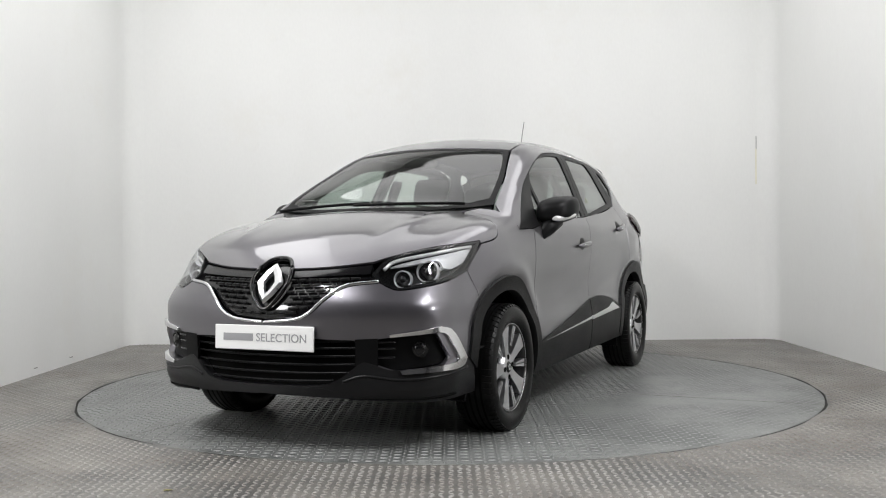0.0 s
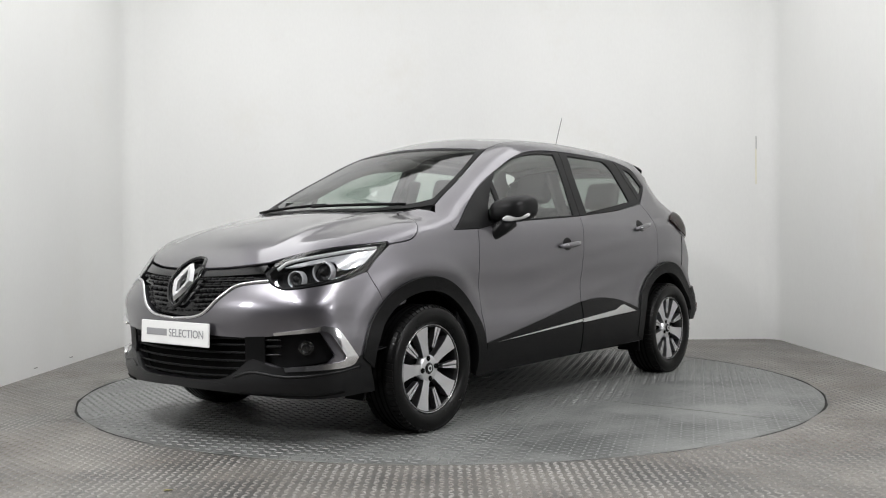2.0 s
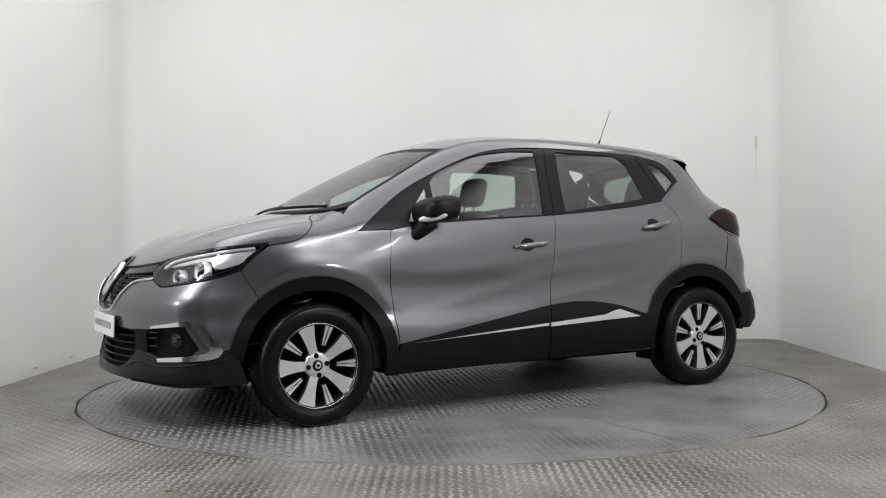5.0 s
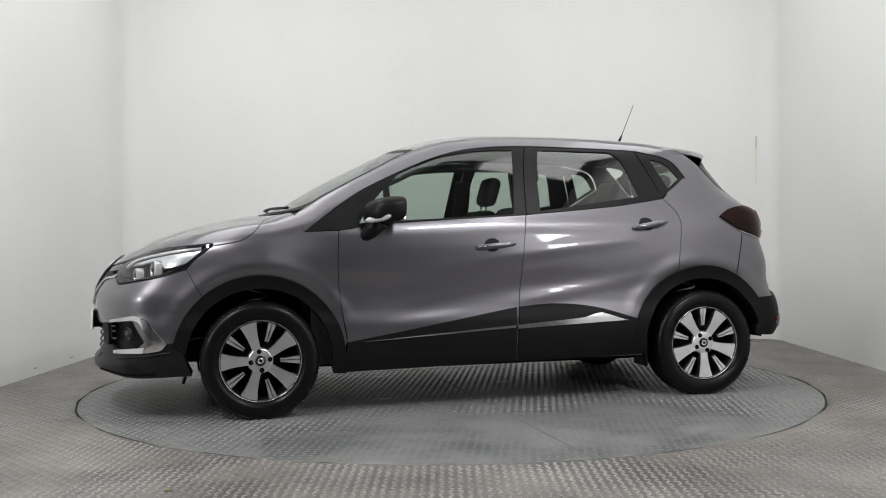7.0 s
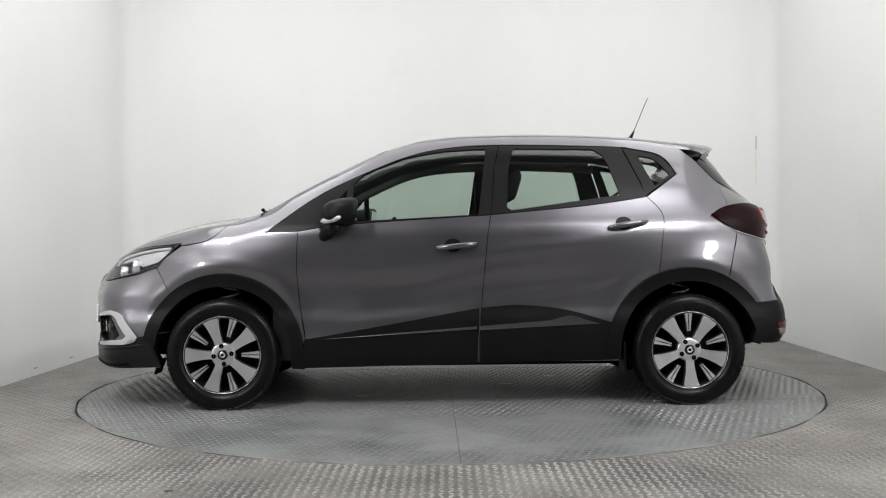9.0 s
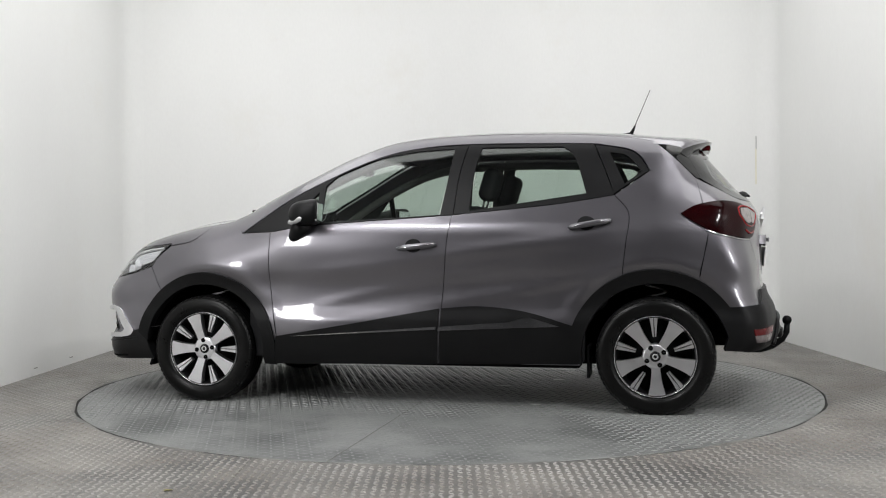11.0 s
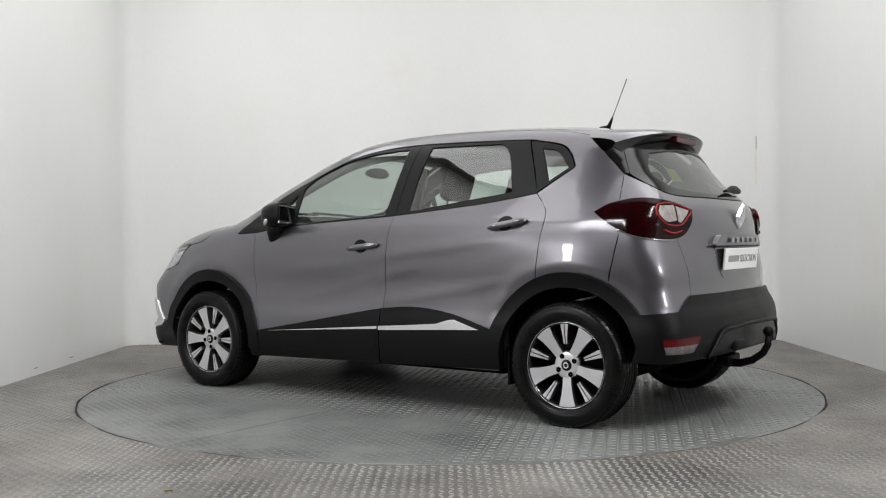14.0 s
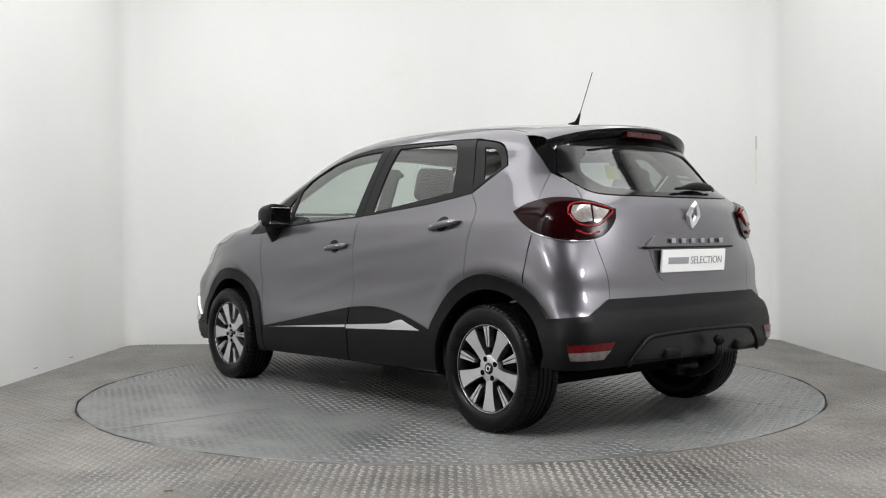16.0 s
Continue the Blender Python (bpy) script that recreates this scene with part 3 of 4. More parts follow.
for k in (-1, 1):
    strip("valance_groove", "front", [(k * 26, .240), (k * 34, .240), (k * 46, .236), (k * 55, .245)], .006, SHELL, lip, .005)
    strip("valance_ridge", "front", [(k * 24, .31), (k * 30, .335), (k * 40, .318), (k * 52, .335), (k * 60, .352)], .007, VALANCE, lip, .003)
for z in (.315, .350, .385, .420, .455, .485):
    w = 15 if z < .31 else 21 if z < .33 else 25.5 if z < .37 else 28.3
    strip("grille_bar", "front", [(-w, z), (-w / 2, z - .004), (0, z - .005), (w / 2, z - .004), (w, z)], .0045, FRAME, nose, -.018)
grille = panel("upper_grille", "front", mirrored_angle([[(0, .838), (4, .830), (6.4, .795)], [(6.4, .795), (20, .804), (33.2, .823)], [(33.2, .823), (32.2, .777)], [(32.2, .777), (34, .742)], [(34, .742), (24.9, .726), (19.1, .674), (14.3, .612), (10, .584), (0, .570)]]), PIANO, car, lift=-.022, thick=.03, label="gloss black grille with staggered slats")
for i, (z, w) in enumerate(((.752, 30), (.727, 22), (.700, 20.4), (.675, 18), (.650, 16), (.625, 13.8), (.602, 11))):
    for s in (-1, 1):
        w0 = 6.5 if z > .62 else 1
        edges = np.arange(w0 + (1.6 if i % 2 else 0), w - .6, 3.3)
        for e in edges:
            f = min(e + 2.7, w)
            strip("grille_slat", "front", [(s * e, z + .009 * (e - w0) / (w - w0)), (s * f, z + .009 * (f - w0) / (w - w0))], .0062, FRAME, grille, -.008, n=6)
for s in (False, True):
    k = -1 if s else 1
    strip("chrome_strip", "front", [(0, .566), (k * 10, .580), (k * 14.6, .610), (k * 19.2, .672), (k * 24.9, .724), (k * 34.2, .741)], .0075, CHROME, nose, .003, label="thin chrome line below the grille")
    # fog lamp surround and lamp
    panel("fog_bezel", "front", [[(36.6, .516), (49.5, .545)], [(49.5, .545), (52.3, .532), (53.9, .510)], [(53.9, .510), (58.9, .396)], [(58.9, .396), (57.5, .368), (54.3, .355)], [(54.3, .355), (39.7, .340)], [(39.7, .340), (39.2, .357)],
                                 [(39.2, .357), (51.5, .379), (54.4, .386), (55.3, .404)], [(55.3, .404), (51.6, .500)], [(51.6, .500), (50.4, .515), (48.6, .521)], [(48.6, .521), (36.6, .503)], [(36.6, .503), (36.6, .516)]], CHROME, nose, lift=.016, thick=.02, gap=0, step=.02, mirror=s, label="chrome C-shaped fog lamp surround")
    panel("fog_recess", "front", [[(30, .50), (52, .53)], [(52, .53), (57, .39)], [(57, .39), (30, .345)], [(30, .345), (30, .50)]], BLACK, nose, lift=-.035, thick=.01, mirror=s)
    panel("grille_end", "front", [[(27.5, .494), (33.5, .498)], [(33.5, .498), (33.5, .378)], [(33.5, .378), (30, .372), (27.5, .352)], [(27.5, .352), (27.5, .494)]], BLACK, nose, lift=.0015, thick=.01, gap=0, step=.02, mirror=s)
    for z in (.412, .450, .478):
        strip("fog_bar", "front", [(k * 31, z), (k * 38, z + .003)], .006, PIANO, nose, -.012)
    p, n = on_skin("front", np.array([44.5]), np.array([.445]))
    m = Matrix.Translation(Vector(p[0] * (1, k, 1)) - Vector(n[0] * (1, k, 1)) * .03) @ Vector(n[0] * (1, k, 1)).to_track_quat("Y", "Z").to_matrix().to_4x4()
    fog = link("fog_lamp", lathe_mesh([(.001, .010), (.015, .012), (.024, .006), (.028, .0), (.034, .008), (.036, -.01)], 28), PIANO, nose)
    fog.matrix_basis = m
    # headlamp: housing, reflector bowls, daytime strip, clear cover
    lamp = panel("headlamp", "front", [LAMP_TOP, LAMP_LOW], BLACK, car, lift=-.075, thick=.003, gap=-.002, mirror=s, label="clear headlamp with dark housing and light strip")
    panel("lamp_rim", "front", [LAMP_TOP, LAMP_LOW], BLACK, lamp, holes=[[[(34, .777), (39, .836), (52.3, .878), (70.5, .903)], [(70.5, .903), (68.5, .875), (62, .784), (53.5, .748), (41, .718), (37.5, .726), (35, .75), (34, .777)]]], lift=-.003, thick=.07, gap=.001, mirror=s)
    panel("lens", "front", [LAMP_TOP, LAMP_LOW], LENS, lamp, lift=.002, thick=.004, gap=.002, mirror=s)
    strip("light_strip", "front", [(k * 36, .800), (k * 40, .838), (k * 52, .868), (k * 62, .888), (k * 68.5, .895)], .0085, CLEARLAMP, lamp, -.016, label="pale daytime light strip")
    strip("light_strip", "front", [(k * 68, .87), (k * 62.5, .80), (k * 55, .762), (k * 47, .742), (k * 41, .730)], .005, PIANO, lamp, -.022)
    panel("upper_reflector", "front", [[(38, .815), (44, .838), (53, .860), (69, .890)], [(69, .890), (64, .815)], [(64, .815), (58, .793), (55, .800)], [(55, .800), (53, .838), (46, .826), (38, .815)]], LAMPGREY, lamp, lift=-.022, thick=.01, gap=0, step=.02, mirror=s, label="bright ribbed lamp reflector")
    strip("lamp_fin", "front", [(k * 52, .842), (k * 59, .862), (k * 66, .872)], .008, LAMPGREY, lamp, -.040)
    strip("lamp_fin", "front", [(k * 55, .80), (k * 60, .825), (k * 65, .845)], .009, LAMPGREY, lamp, -.046)
    for a, z, r in ((50.0, .798, .047), (41.5, .772, .037)):
        p, n = on_skin("front", np.array([a]), np.array([z]))
        c = Vector(p[0] * (1, k, 1))
        way = (Vector((1, .25 * k, .05))).normalized()
        m = Matrix.Translation(c - Vector(n[0] * (1, k, 1)) * .048) @ way.to_track_quat("Y", "Z").to_matrix().to_4x4()
        bowl = link("reflector", lathe_mesh([(r * .92, -.03), (r * .94, .004), (r * 1.04, .010), (r * 1.09, .004), (r * 1.1, -.03)], 36), LAMPGREY, lamp)
        bowl.matrix_basis = m
        eye = link("projector", lathe_mesh([(.001, .016), (r * .25, .013), (r * .45, .004), (r * .8, -.012)], 28), PIANO, lamp)
        eye.matrix_basis = m

# diamond badge: a faceted ring
def badge(name, c, w, h, tilt, parent, back):
    verts, faces = [], []
    for k, (s, d) in enumerate(((1.0, 0.0), (.84, .016), (.58, .012), (.54, -.004))):
        for a, b in ((0, 1), (.22, .62), (1, 0), (.22, -.62), (0, -1), (-.22, -.62), (-1, 0), (-.22, .62)):
            a = a if abs(a) == 1 or a == 0 else a * 2.3
            verts.append((d, a * w * s * (1 if s > .7 else .75), b * h * s))
    for k in range(3):
        faces += [(k * 8 + j, k * 8 + (j + 1) % 8, k * 8 + 8 + (j + 1) % 8, k * 8 + 8 + j) for j in range(8)]
    ob = link(name, raw(verts, faces), BADGE, parent, "chrome diamond-shaped badge", flat=True)
    ob.matrix_basis = pose(*c, 0, tilt, 180 if back else 0)
    return ob


NB = on_skin("front", np.array([0.0, 0.0]), np.array([.64, .82]))[0]
lean = math.degrees(math.atan2(NB[0][0] - NB[1][0], .18))
for k in (-1, 1):
    panel("grille_band", "front", [[(6.6, .790), (20, .799), (32.8, .817)], [(32.8, .817), (32.0, .779)], [(32.0, .779), (20, .770), (6.6, .762)], [(6.6, .762), (6.6, .790)]], PIANO, grille, lift=-.006, thick=.012, gap=0, step=.02, mirror=k < 0, label="smooth gloss black band")
badge("badge", (float(NB.mean(0)[0]) + .010, 0, .733), .070, .106, -lean, grille, False)
strip("badge_surround", "front", [(6.4, .80), (6.6, .74), (3.5, .66), (0, .622), (-3.5, .66), (-6.6, .74), (-6.4, .80)], .010, PIANO, grille, .0)
strip("badge_surround", "front", [(6.4, .80), (4, .836), (0, .846), (-4, .836), (-6.4, .80)], .010, PIANO, grille, .0)


# plates
def lettering(name, words, size, m, mat, parent):
    c = bpy.data.curves.new(name, "FONT")
    c.body, c.size, c.extrude, c.align_x, c.align_y = words, size, .0006, "LEFT", "CENTER"
    tmp = bpy.data.objects.new(name, c)
    scene.collection.objects.link(tmp)
    bpy.context.view_layer.update()
    mesh = bpy.data.meshes.new_from_object(tmp.evaluated_get(bpy.context.evaluated_depsgraph_get()))
    bpy.data.objects.remove(tmp)
    ob = link(name, mesh, mat, parent, flat=True)
    ob.matrix_basis = m
    return ob


def plate(name, m, parent, label):
    ob = box(name, (-.26, -.055, -.006), (.26, .055, .006), WHITE, parent, .004, label)
    ob.matrix_basis = m
    box("print_bar", (-.212, -.0145, .006), (-.052, .0175, .0075), GREYTEXT, ob, .0, "grey printed bar")
    lettering("print_word", "SELECTION", .052, pose(-.036, 0, .0075), GREYTEXT, ob)
    return ob


plate("front_plate", Matrix.Translation((2.186, 0, .495)) @ pose(0, 0, 0, 90, 0, 90) @ pose(0, 0, 0, -2), nose, "white dealer plate with grey print")
box("plate_holder", (2.10, -.20, .45), (2.182, .20, .54), BLACK, nose, .006)

# rear end
gate = panel("tailgate", "back", mirrored_angle([[(0, 1.118), (20.9, 1.121), (38.7, 1.131), (46.9, 1.183)], SHUT, [(37.1, .60), (0, .60)]]), PAINT, car)
rear_frame = panel("rear_window", "back", mirrored_angle([[(0, 1.445), (30, 1.425), (54, 1.385)], [(54, 1.385), (53, 1.242)], [(53, 1.242), (46.9, 1.186)], [(46.9, 1.186), (38.7, 1.134), (20.9, 1.124), (0, 1.121)]]), PIANO, car,
                   holes=[mirrored_angle([[(0, 1.392), (20, 1.385), (40, 1.36)], [(40, 1.36), (43.5, 1.30), (43, 1.235), (36, 1.17)], [(36, 1.17), (20, 1.150), (0, 1.146)]])], thick=.01, label="rear screen with black border")
panel("rear_glass", "back", mirrored_angle([[(0, 1.40), (20, 1.395), (41, 1.37)], [(41, 1.37), (45, 1.30), (44, 1.23), (37, 1.16)], [(37, 1.16), (20, 1.142), (0, 1.138)]]), REARGLASS, rear_frame, lift=-.008, thick=.003, step=.05)
for s in (False, True):
    tail = panel("tail_lamp", "back", [[(66.3, 1.047), (60.6, 1.088), (52.1, 1.108), (42.9, 1.092), (34.4, 1.054)], [(34.4, 1.054), (35.0, 1.0), (38.1, .940), (42.5, .915), (49.5, .918), (55.8, .940), (61.6, .987), (66.3, 1.047)]], DARKRED, car, lift=.012, thick=.03, gap=0, step=.02, mirror=s,
                 bulge=lambda q, o: .014 * np.clip(edge_distance(q, o) / .05, 0, 1) ** .6, label="dark red tail lamp with clear centre")
    for ring_ in ([(48.8, 1.03), (48.0, 1.066), (43, 1.072), (36.2, 1.047), (37.8, 1.015), (41.0, .980), (46, .984), (48.8, 1.03)], [(47, .955), (44, .938), (40.5, .950)]):
        strip("red_line", "back", [((-1 if s else 1) * a, z) for a, z in ring_], .005, RED, tail, .024, label="bright red lamp line")
    panel("reversing_lens", "back", [[(47.5, 1.062), (43.0, 1.066)], [(43.0, 1.066), (42.5, 1.0)], [(42.5, 1.0), (46, .995), (48, 1.03), (47.5, 1.062)]], TAILCLEAR, tail, lift=.029, thick=.004, gap=0, step=.02, mirror=s, label="clear lamp segment")
    panel("reversing_lens", "back", [[(42.3, 1.062), (37.2, 1.045)], [(37.2, 1.045), (38.5, 1.022), (41.0, .99)], [(41.0, .99), (42.0, .995)], [(42.0, .995), (42.3, 1.062)]], TAILCLEAR, tail, lift=.029, thick=.004, gap=0, step=.02, mirror=s, label="clear lamp segment")
    strip("lamp_edge", "back", [((-1 if s else 1) * a, z) for a, z in ((60, .962), (55.8, .936), (49.5, .912), (42.5, .909))], .004, CHROME, tail, .004)
bumper = panel("rear_bumper", "back", mirrored_angle([[(0, .646), (8, .645), (38, .641)], [(38, .641), (44.2, .566)], [(44.2, .566), (56.5, .556)], turn("side", "back", [(-1.70, .53), (-1.69, .45), (-1.65, .33)]),
               [turn("side", "back", [(-1.65, .33)])[0], (51, .330), (34, .340), (20, .346), (0, .348)]]), PLASTIC, car, lift=.014, thick=.06, label="dark grey plastic rear bumper")
panel("diffuser", "back", mirrored_angle([[(0, .468), (20, .464), (26.5, .450)], [(26.5, .450), (29, .41), (32, .366)], [(32, .366), (20, .362), (0, .362)]]), VALANCE, bumper, lift=.020, thick=.012, bulge=lambda q, o: .022 * np.clip(edge_distance(q, o) / .06, 0, 1))
for s in (-1, 1):
    strip("diffuser_edge", "back", [(s * 33.5, .345), (s * 30, .41), (s * 27.2, .452), (s * 24, .466), (s * 12, .474), (0, .476)], .011, PLASTIC, bumper, .022)
for a in (-18, 18):
    p, n = on_skin("back", np.array([a]), np.array([.385]))
    box("diffuser_rib", (-.02, -.055, -.028), (.024, .055, .028), PLASTIC, bumper, .015, m=Matrix.Translation(Vector(p[0]) + Vector(n[0]) * .026) @ pose(0, 0, 0, 0, 0, 180 - a * .5), flat=False)
for s in (False, True):
    rf = panel("rear_reflector", "back", [[(48.9, .441), (37.3, .452)], [(37.3, .452), (38.4, .418)], [(38.4, .418), (48.6, .410)], [(48.6, .410), (48.9, .441)]], REFLECT, bumper, lift=.0195, thick=.008, gap=0, step=.02, mirror=s, label="red reflector")
    panel("reflector_lens", "back", [[(48.6, .408), (38.5, .416)], [(38.5, .416), (40.5, .380)], [(40.5, .380), (48.2, .378)], [(48.2, .378), (48.6, .408)]], SMOKED, bumper, lift=.0195, thick=.008, gap=0, step=.02, mirror=s, label="smoked reversing lens")
xg = lambda z: float(on_skin("back", np.array([0.0]), np.array([z]))[0][0][0])
plate("rear_plate", Matrix.Translation((xg(.81) - .012, 0, .809)) @ pose(0, 0, 0, 90, 0, -90) @ pose(0, 0, 0, 5), gate, "white dealer plate with grey print")
panel("handle_bar", "back", mirrored_angle([[(0, .942), (21.0, .934)], [(21.0, .934), (24.8, .876)], [(24.8, .876), (0, .878)]]), PAINT, gate, lift=.030, thick=.04)
# black bead that draws the shade along the bar's lower edge
strip("handle_bar_shade", "back", [(-24.8, .874), (0, .876), (24.8, .874)], .006, FRAME, gate, .022)
panel("plate_recess", "back", mirrored_angle([[(0, .876), (22.5, .872)], [(22.5, .872), (18.5, .745), (15, .708)], [(15, .708), (0, .704)]]), PAINT, gate, lift=.002, thick=.004, bulge=lambda q, o: -.004 * np.clip(edge_distance(q, o) / .02, 0, 1))
for i in range(6):
    y = .195 - .078 * i
    box("name_bar", (xg(.905) - .0385, y - .017, .894), (xg(.905) - .030, y + .017, .918), LETTER, gate, .003, "raised chrome bar")
badge("badge", (xg(1.03) - .012, 0, 1.03), .056, .076, math.degrees(math.atan2(xg(1.06) - xg(1.0), .06)), gate, True)

# spoiler
ys = np.linspace(-.56, .56, 33)
fx = -1.362 + .062 * (np.abs(ys) / .535) ** 2
front_edge = on_skin("top", fx, ys)[0]
tip_x, tip_z = -1.625 + .17 * (np.abs(ys) / .56) ** 2.6, 1.492 - .17 * ys ** 2 - .02 * (np.abs(ys) / .56) ** 6
rows = [front_edge + (0, 0, .001), front_edge * .5 + np.stack([tip_x, ys, tip_z + .012], -1) * .5, np.stack([tip_x + .02, ys, tip_z + .004], -1), np.stack([tip_x, ys, tip_z - .010], -1), np.stack([tip_x + .012, ys, tip_z - .030], -1),
        np.stack([tip_x * .35 + -1.50 * .65, ys * .97, tip_z - .060], -1), np.stack([tip_x * 0 - 1.47, ys * .93, tip_z - .075], -1)]
sv = np.vstack(rows)
sf = [(i * 33 + j, i * 33 + j + 1, (i + 1) * 33 + j + 1, (i + 1) * 33 + j) for i in range(3) for j in range(32)]
spoiler = link("spoiler", raw(sv, sf), PAINT, car, "grey roof spoiler with black underside")
uf = [(i * 33 + j, i * 33 + j + 1, (i + 1) * 33 + j + 1, (i + 1) * 33 + j) for i in range(3, 6) for j in range(32)]
link("underside", raw(sv, uf), PIANO, spoiler)
box("brake_light", (-1.615, -.14, 1.432), (-1.570, .14, 1.462), BRAKE, spoiler, .006, "red high brake light", m=pose(0, 0, 0))

for a0, a1, z0, z1, mt in ((27, 33, 1.215, 1.285, YELLOW), (-10, -24, 1.20, 1.225, STICKER), (-12, -24, 1.235, 1.25, STICKER)):
    panel("window_sticker", "back", [[(a0, z0), (a1, z0)], [(a1, z0), (a1, z1)], [(a1, z1), (a0, z1)], [(a0, z1), (a0, z0)]], mt, rear_frame, lift=-.012, thick=.001, gap=0, label="small printed window sticker")

# aerial, wipers, tow bar
base = link("aerial", tube_mesh([(-1.10, 0, 1.548), (-1.15, 0, 1.558), (-1.165, 0, 1.590), (-1.175, 0, 1.612)], [.018, .015, .008, .005], 12), BLACK, car)
link("rod", tube_mesh([(-1.172, 0, 1.606), (-1.265, 0, 1.823)], .0022, 6), BLACK, base)
for x0, y0, y1 in ((1.235, -.10, .52), (1.235, -.62, -.02)):
    pts = []
    for t in np.linspace(0, 1, 12):
        y = y0 + (y1 - y0) * t
        x = 1.245 - .19 * y * y - .045 - .03 * t
        pts.append(on_skin("top", np.array([x]), np.array([y]))[0][0] + (0, 0, .016))
    link("wiper", tube_mesh(pts, .008, 8), BLACK, car, "black windscreen wiper")
ab = np.array([(4, 1.148), (0, 1.152), (-4, 1.158), (-8, 1.163), (-13, 1.166), (-18, 1.166), (-23, 1.162), (-26, 1.156)])
p, n = on_skin("back", ab[:, 0], ab[:, 1])
link("rear_wiper", tube_mesh(p + n * .022, [.006, .008, .012, .018, .022, .022, .018, .008], 12), BLACK, car, "black rear wiper")
tow = link("tow_bar", tube_mesh([(-1.80, 0, .255), (-1.90, 0, .255), (-1.965, 0, .275), (-2.02, 0, .315), (-2.045, 0, .36), (-2.048, 0, .405)], [.024, .022, .020, .019, .018, .016], 14), BLACK, car, "black swan-neck tow bar")
bm = bmesh.new()
bmesh.ops.create_uvsphere(bm, u_segments=24, v_segments=16, radius=.027, matrix=Matrix.Translation((-2.048, 0, .428)))
part("ball", bm, BLACK, tow, flat=False)
box("socket", (-1.87, -.09, .245), (-1.80, .09, .30), BLACK, tow, .01)
box("cross_beam", (-1.80, -.30, .30), (-1.74, .30, .35), SHELL, tow, .01)

# underside, bulkheads, cabin
for sgn in (1, -1):
    box("mud_flap", (1.60, sgn * .70 - .06, .165), (1.615, sgn * .70 + .06, .25), BLACK, car, .004, m=Matrix.Translation((1.665, 0, .25)) @ pose(0, 0, 0, 0, -20) @ Matrix.Translation((-1.6, 0, -.24)))
    box("mud_flap", (-.955, sgn * .71 - .08, .165), (-.94, sgn * .71 + .08, .34), BLACK, car, .004)
box("floor_pan", (-1.55, -.55, .22), (1.62, .60, .27), SHELL, car, .01)
box("floor_pan", (-.9, -.70, .228), (.9, .70, .27), SHELL, car, .01)
box("rear_axle", (-1.36, -.66, .25), (-1.24, .66, .33), SHELL, car, .02)
box("bulkhead", (1.02, -.68, .25), (1.06, .68, .98), SHELL, car, .01)
box("engine_bay", (1.06, -.42, .25), (1.98, .42, .74), SHELL, car, .05)
box("boot_floor", (-1.70, -.42, .34), (-.95, .42, .62), SHELL, car, .03)
for sgn in (1, -1):
    box("inner_panel", (-.93, sgn * .765 - .02, .25), (1.03, sgn * .765 + .02, .93), DASH, car, .01)
    box("inner_panel", (-1.60, sgn * .62 - .08, .72), (-.93, sgn * .62 + .08, .98), DASH, car, .02)
    box("pillar_trim", (-.28, sgn * .60 - .015, .95), (-.17, sgn * .60 + .015, 1.36), DASH, car, .012, m=Matrix.Translation((0, sgn * .70, 1.0)) @ pose(0, 0, 0, 20 * sgn) @ Matrix.Translation((0, -sgn * .62, -1.0)))
    strip("pillar_trim", "side", [(1.02, 1.02), (.75, 1.19), (.5, 1.315), (.27, 1.405), (.0, 1.445), (-.5, 1.455), (-1.0, 1.43)], .028, LINING, car, -.045, sgn < 0)
bm = block(bmesh.new(), (.55, -.70, .62), (1.08, .70, .99), .06)
part("dashboard", bm, DASH, car, "dark grey moulded dashboard", flat=False)
box("instrument_hood", (.52, -.56, .93), (.80, -.18, 1.03), DASH, car, .035, flat=False)
box("centre_console", (-.35, -.11, .25), (.62, .11, .58), DASH, car, .03, flat=False)
wheel_ring = [Vector((.46, -.37, .90)) + Matrix.Rotation(radians(-24), 3, "Y") @ Vector((0, .185 * math.cos(t), .185 * math.sin(t))) for t in np.linspace(0, 2 * math.pi, 40, endpoint=False)]
steer = link("steering_wheel", tube_mesh(wheel_ring, .015, 10, True), DASH, car)
link("boss", tube_mesh([(.47, -.37, .895), (.62, -.37, .84)], [.07, .04], 16), DASH, steer)
mir = link("cabin_mirror", tube_mesh([(.56, -.11, 1.372), (.55, -.05, 1.375), (.545, 0, 1.376), (.55, .05, 1.375), (.56, .11, 1.372)], [.016, .034, .036, .034, .016], 14), BLACK, car, "black interior mirror")
link("stem", tube_mesh([(.552, 0, 1.385), (.548, 0, 1.408)], .012, 8), BLACK, mir)


def seat(name, x, y, wide, recline):
    s = part(name, block(bmesh.new(), (-.24, -wide, -.07), (.26, wide, .08), .06, pose(x, y, .53, 0, -8)), FABRIC, car, "black cloth seat with headrest", flat=False)
    back = bmesh.new()
    block(back, (-.07, -wide, 0), (.07, wide, .62), .06, pose(x - .24, y, .52, 0, -recline))
    part("backrest", back, FABRIC, s, flat=False)
    tops = ((0.0,) if wide < .4 else (-.36, .36))
    for t in tops:
        up = bmesh.new()
        block(up, (-.05, -.125, .66), (.045, .125, .86), .045, pose(x - .24, y + t, .52, 0, -recline))
        part("headrest", up, FABRIC, s, flat=False)
        for d in (-.06, .06):
            bar = tube_mesh([pose(x - .24, y + t, .52, 0, -recline) @ Vector((0, d, .58)), pose(x - .24, y + t, .52, 0, -recline) @ Vector((0, d, .70))], .007, 8)
            link("headrest_post", bar, CHROME, s)


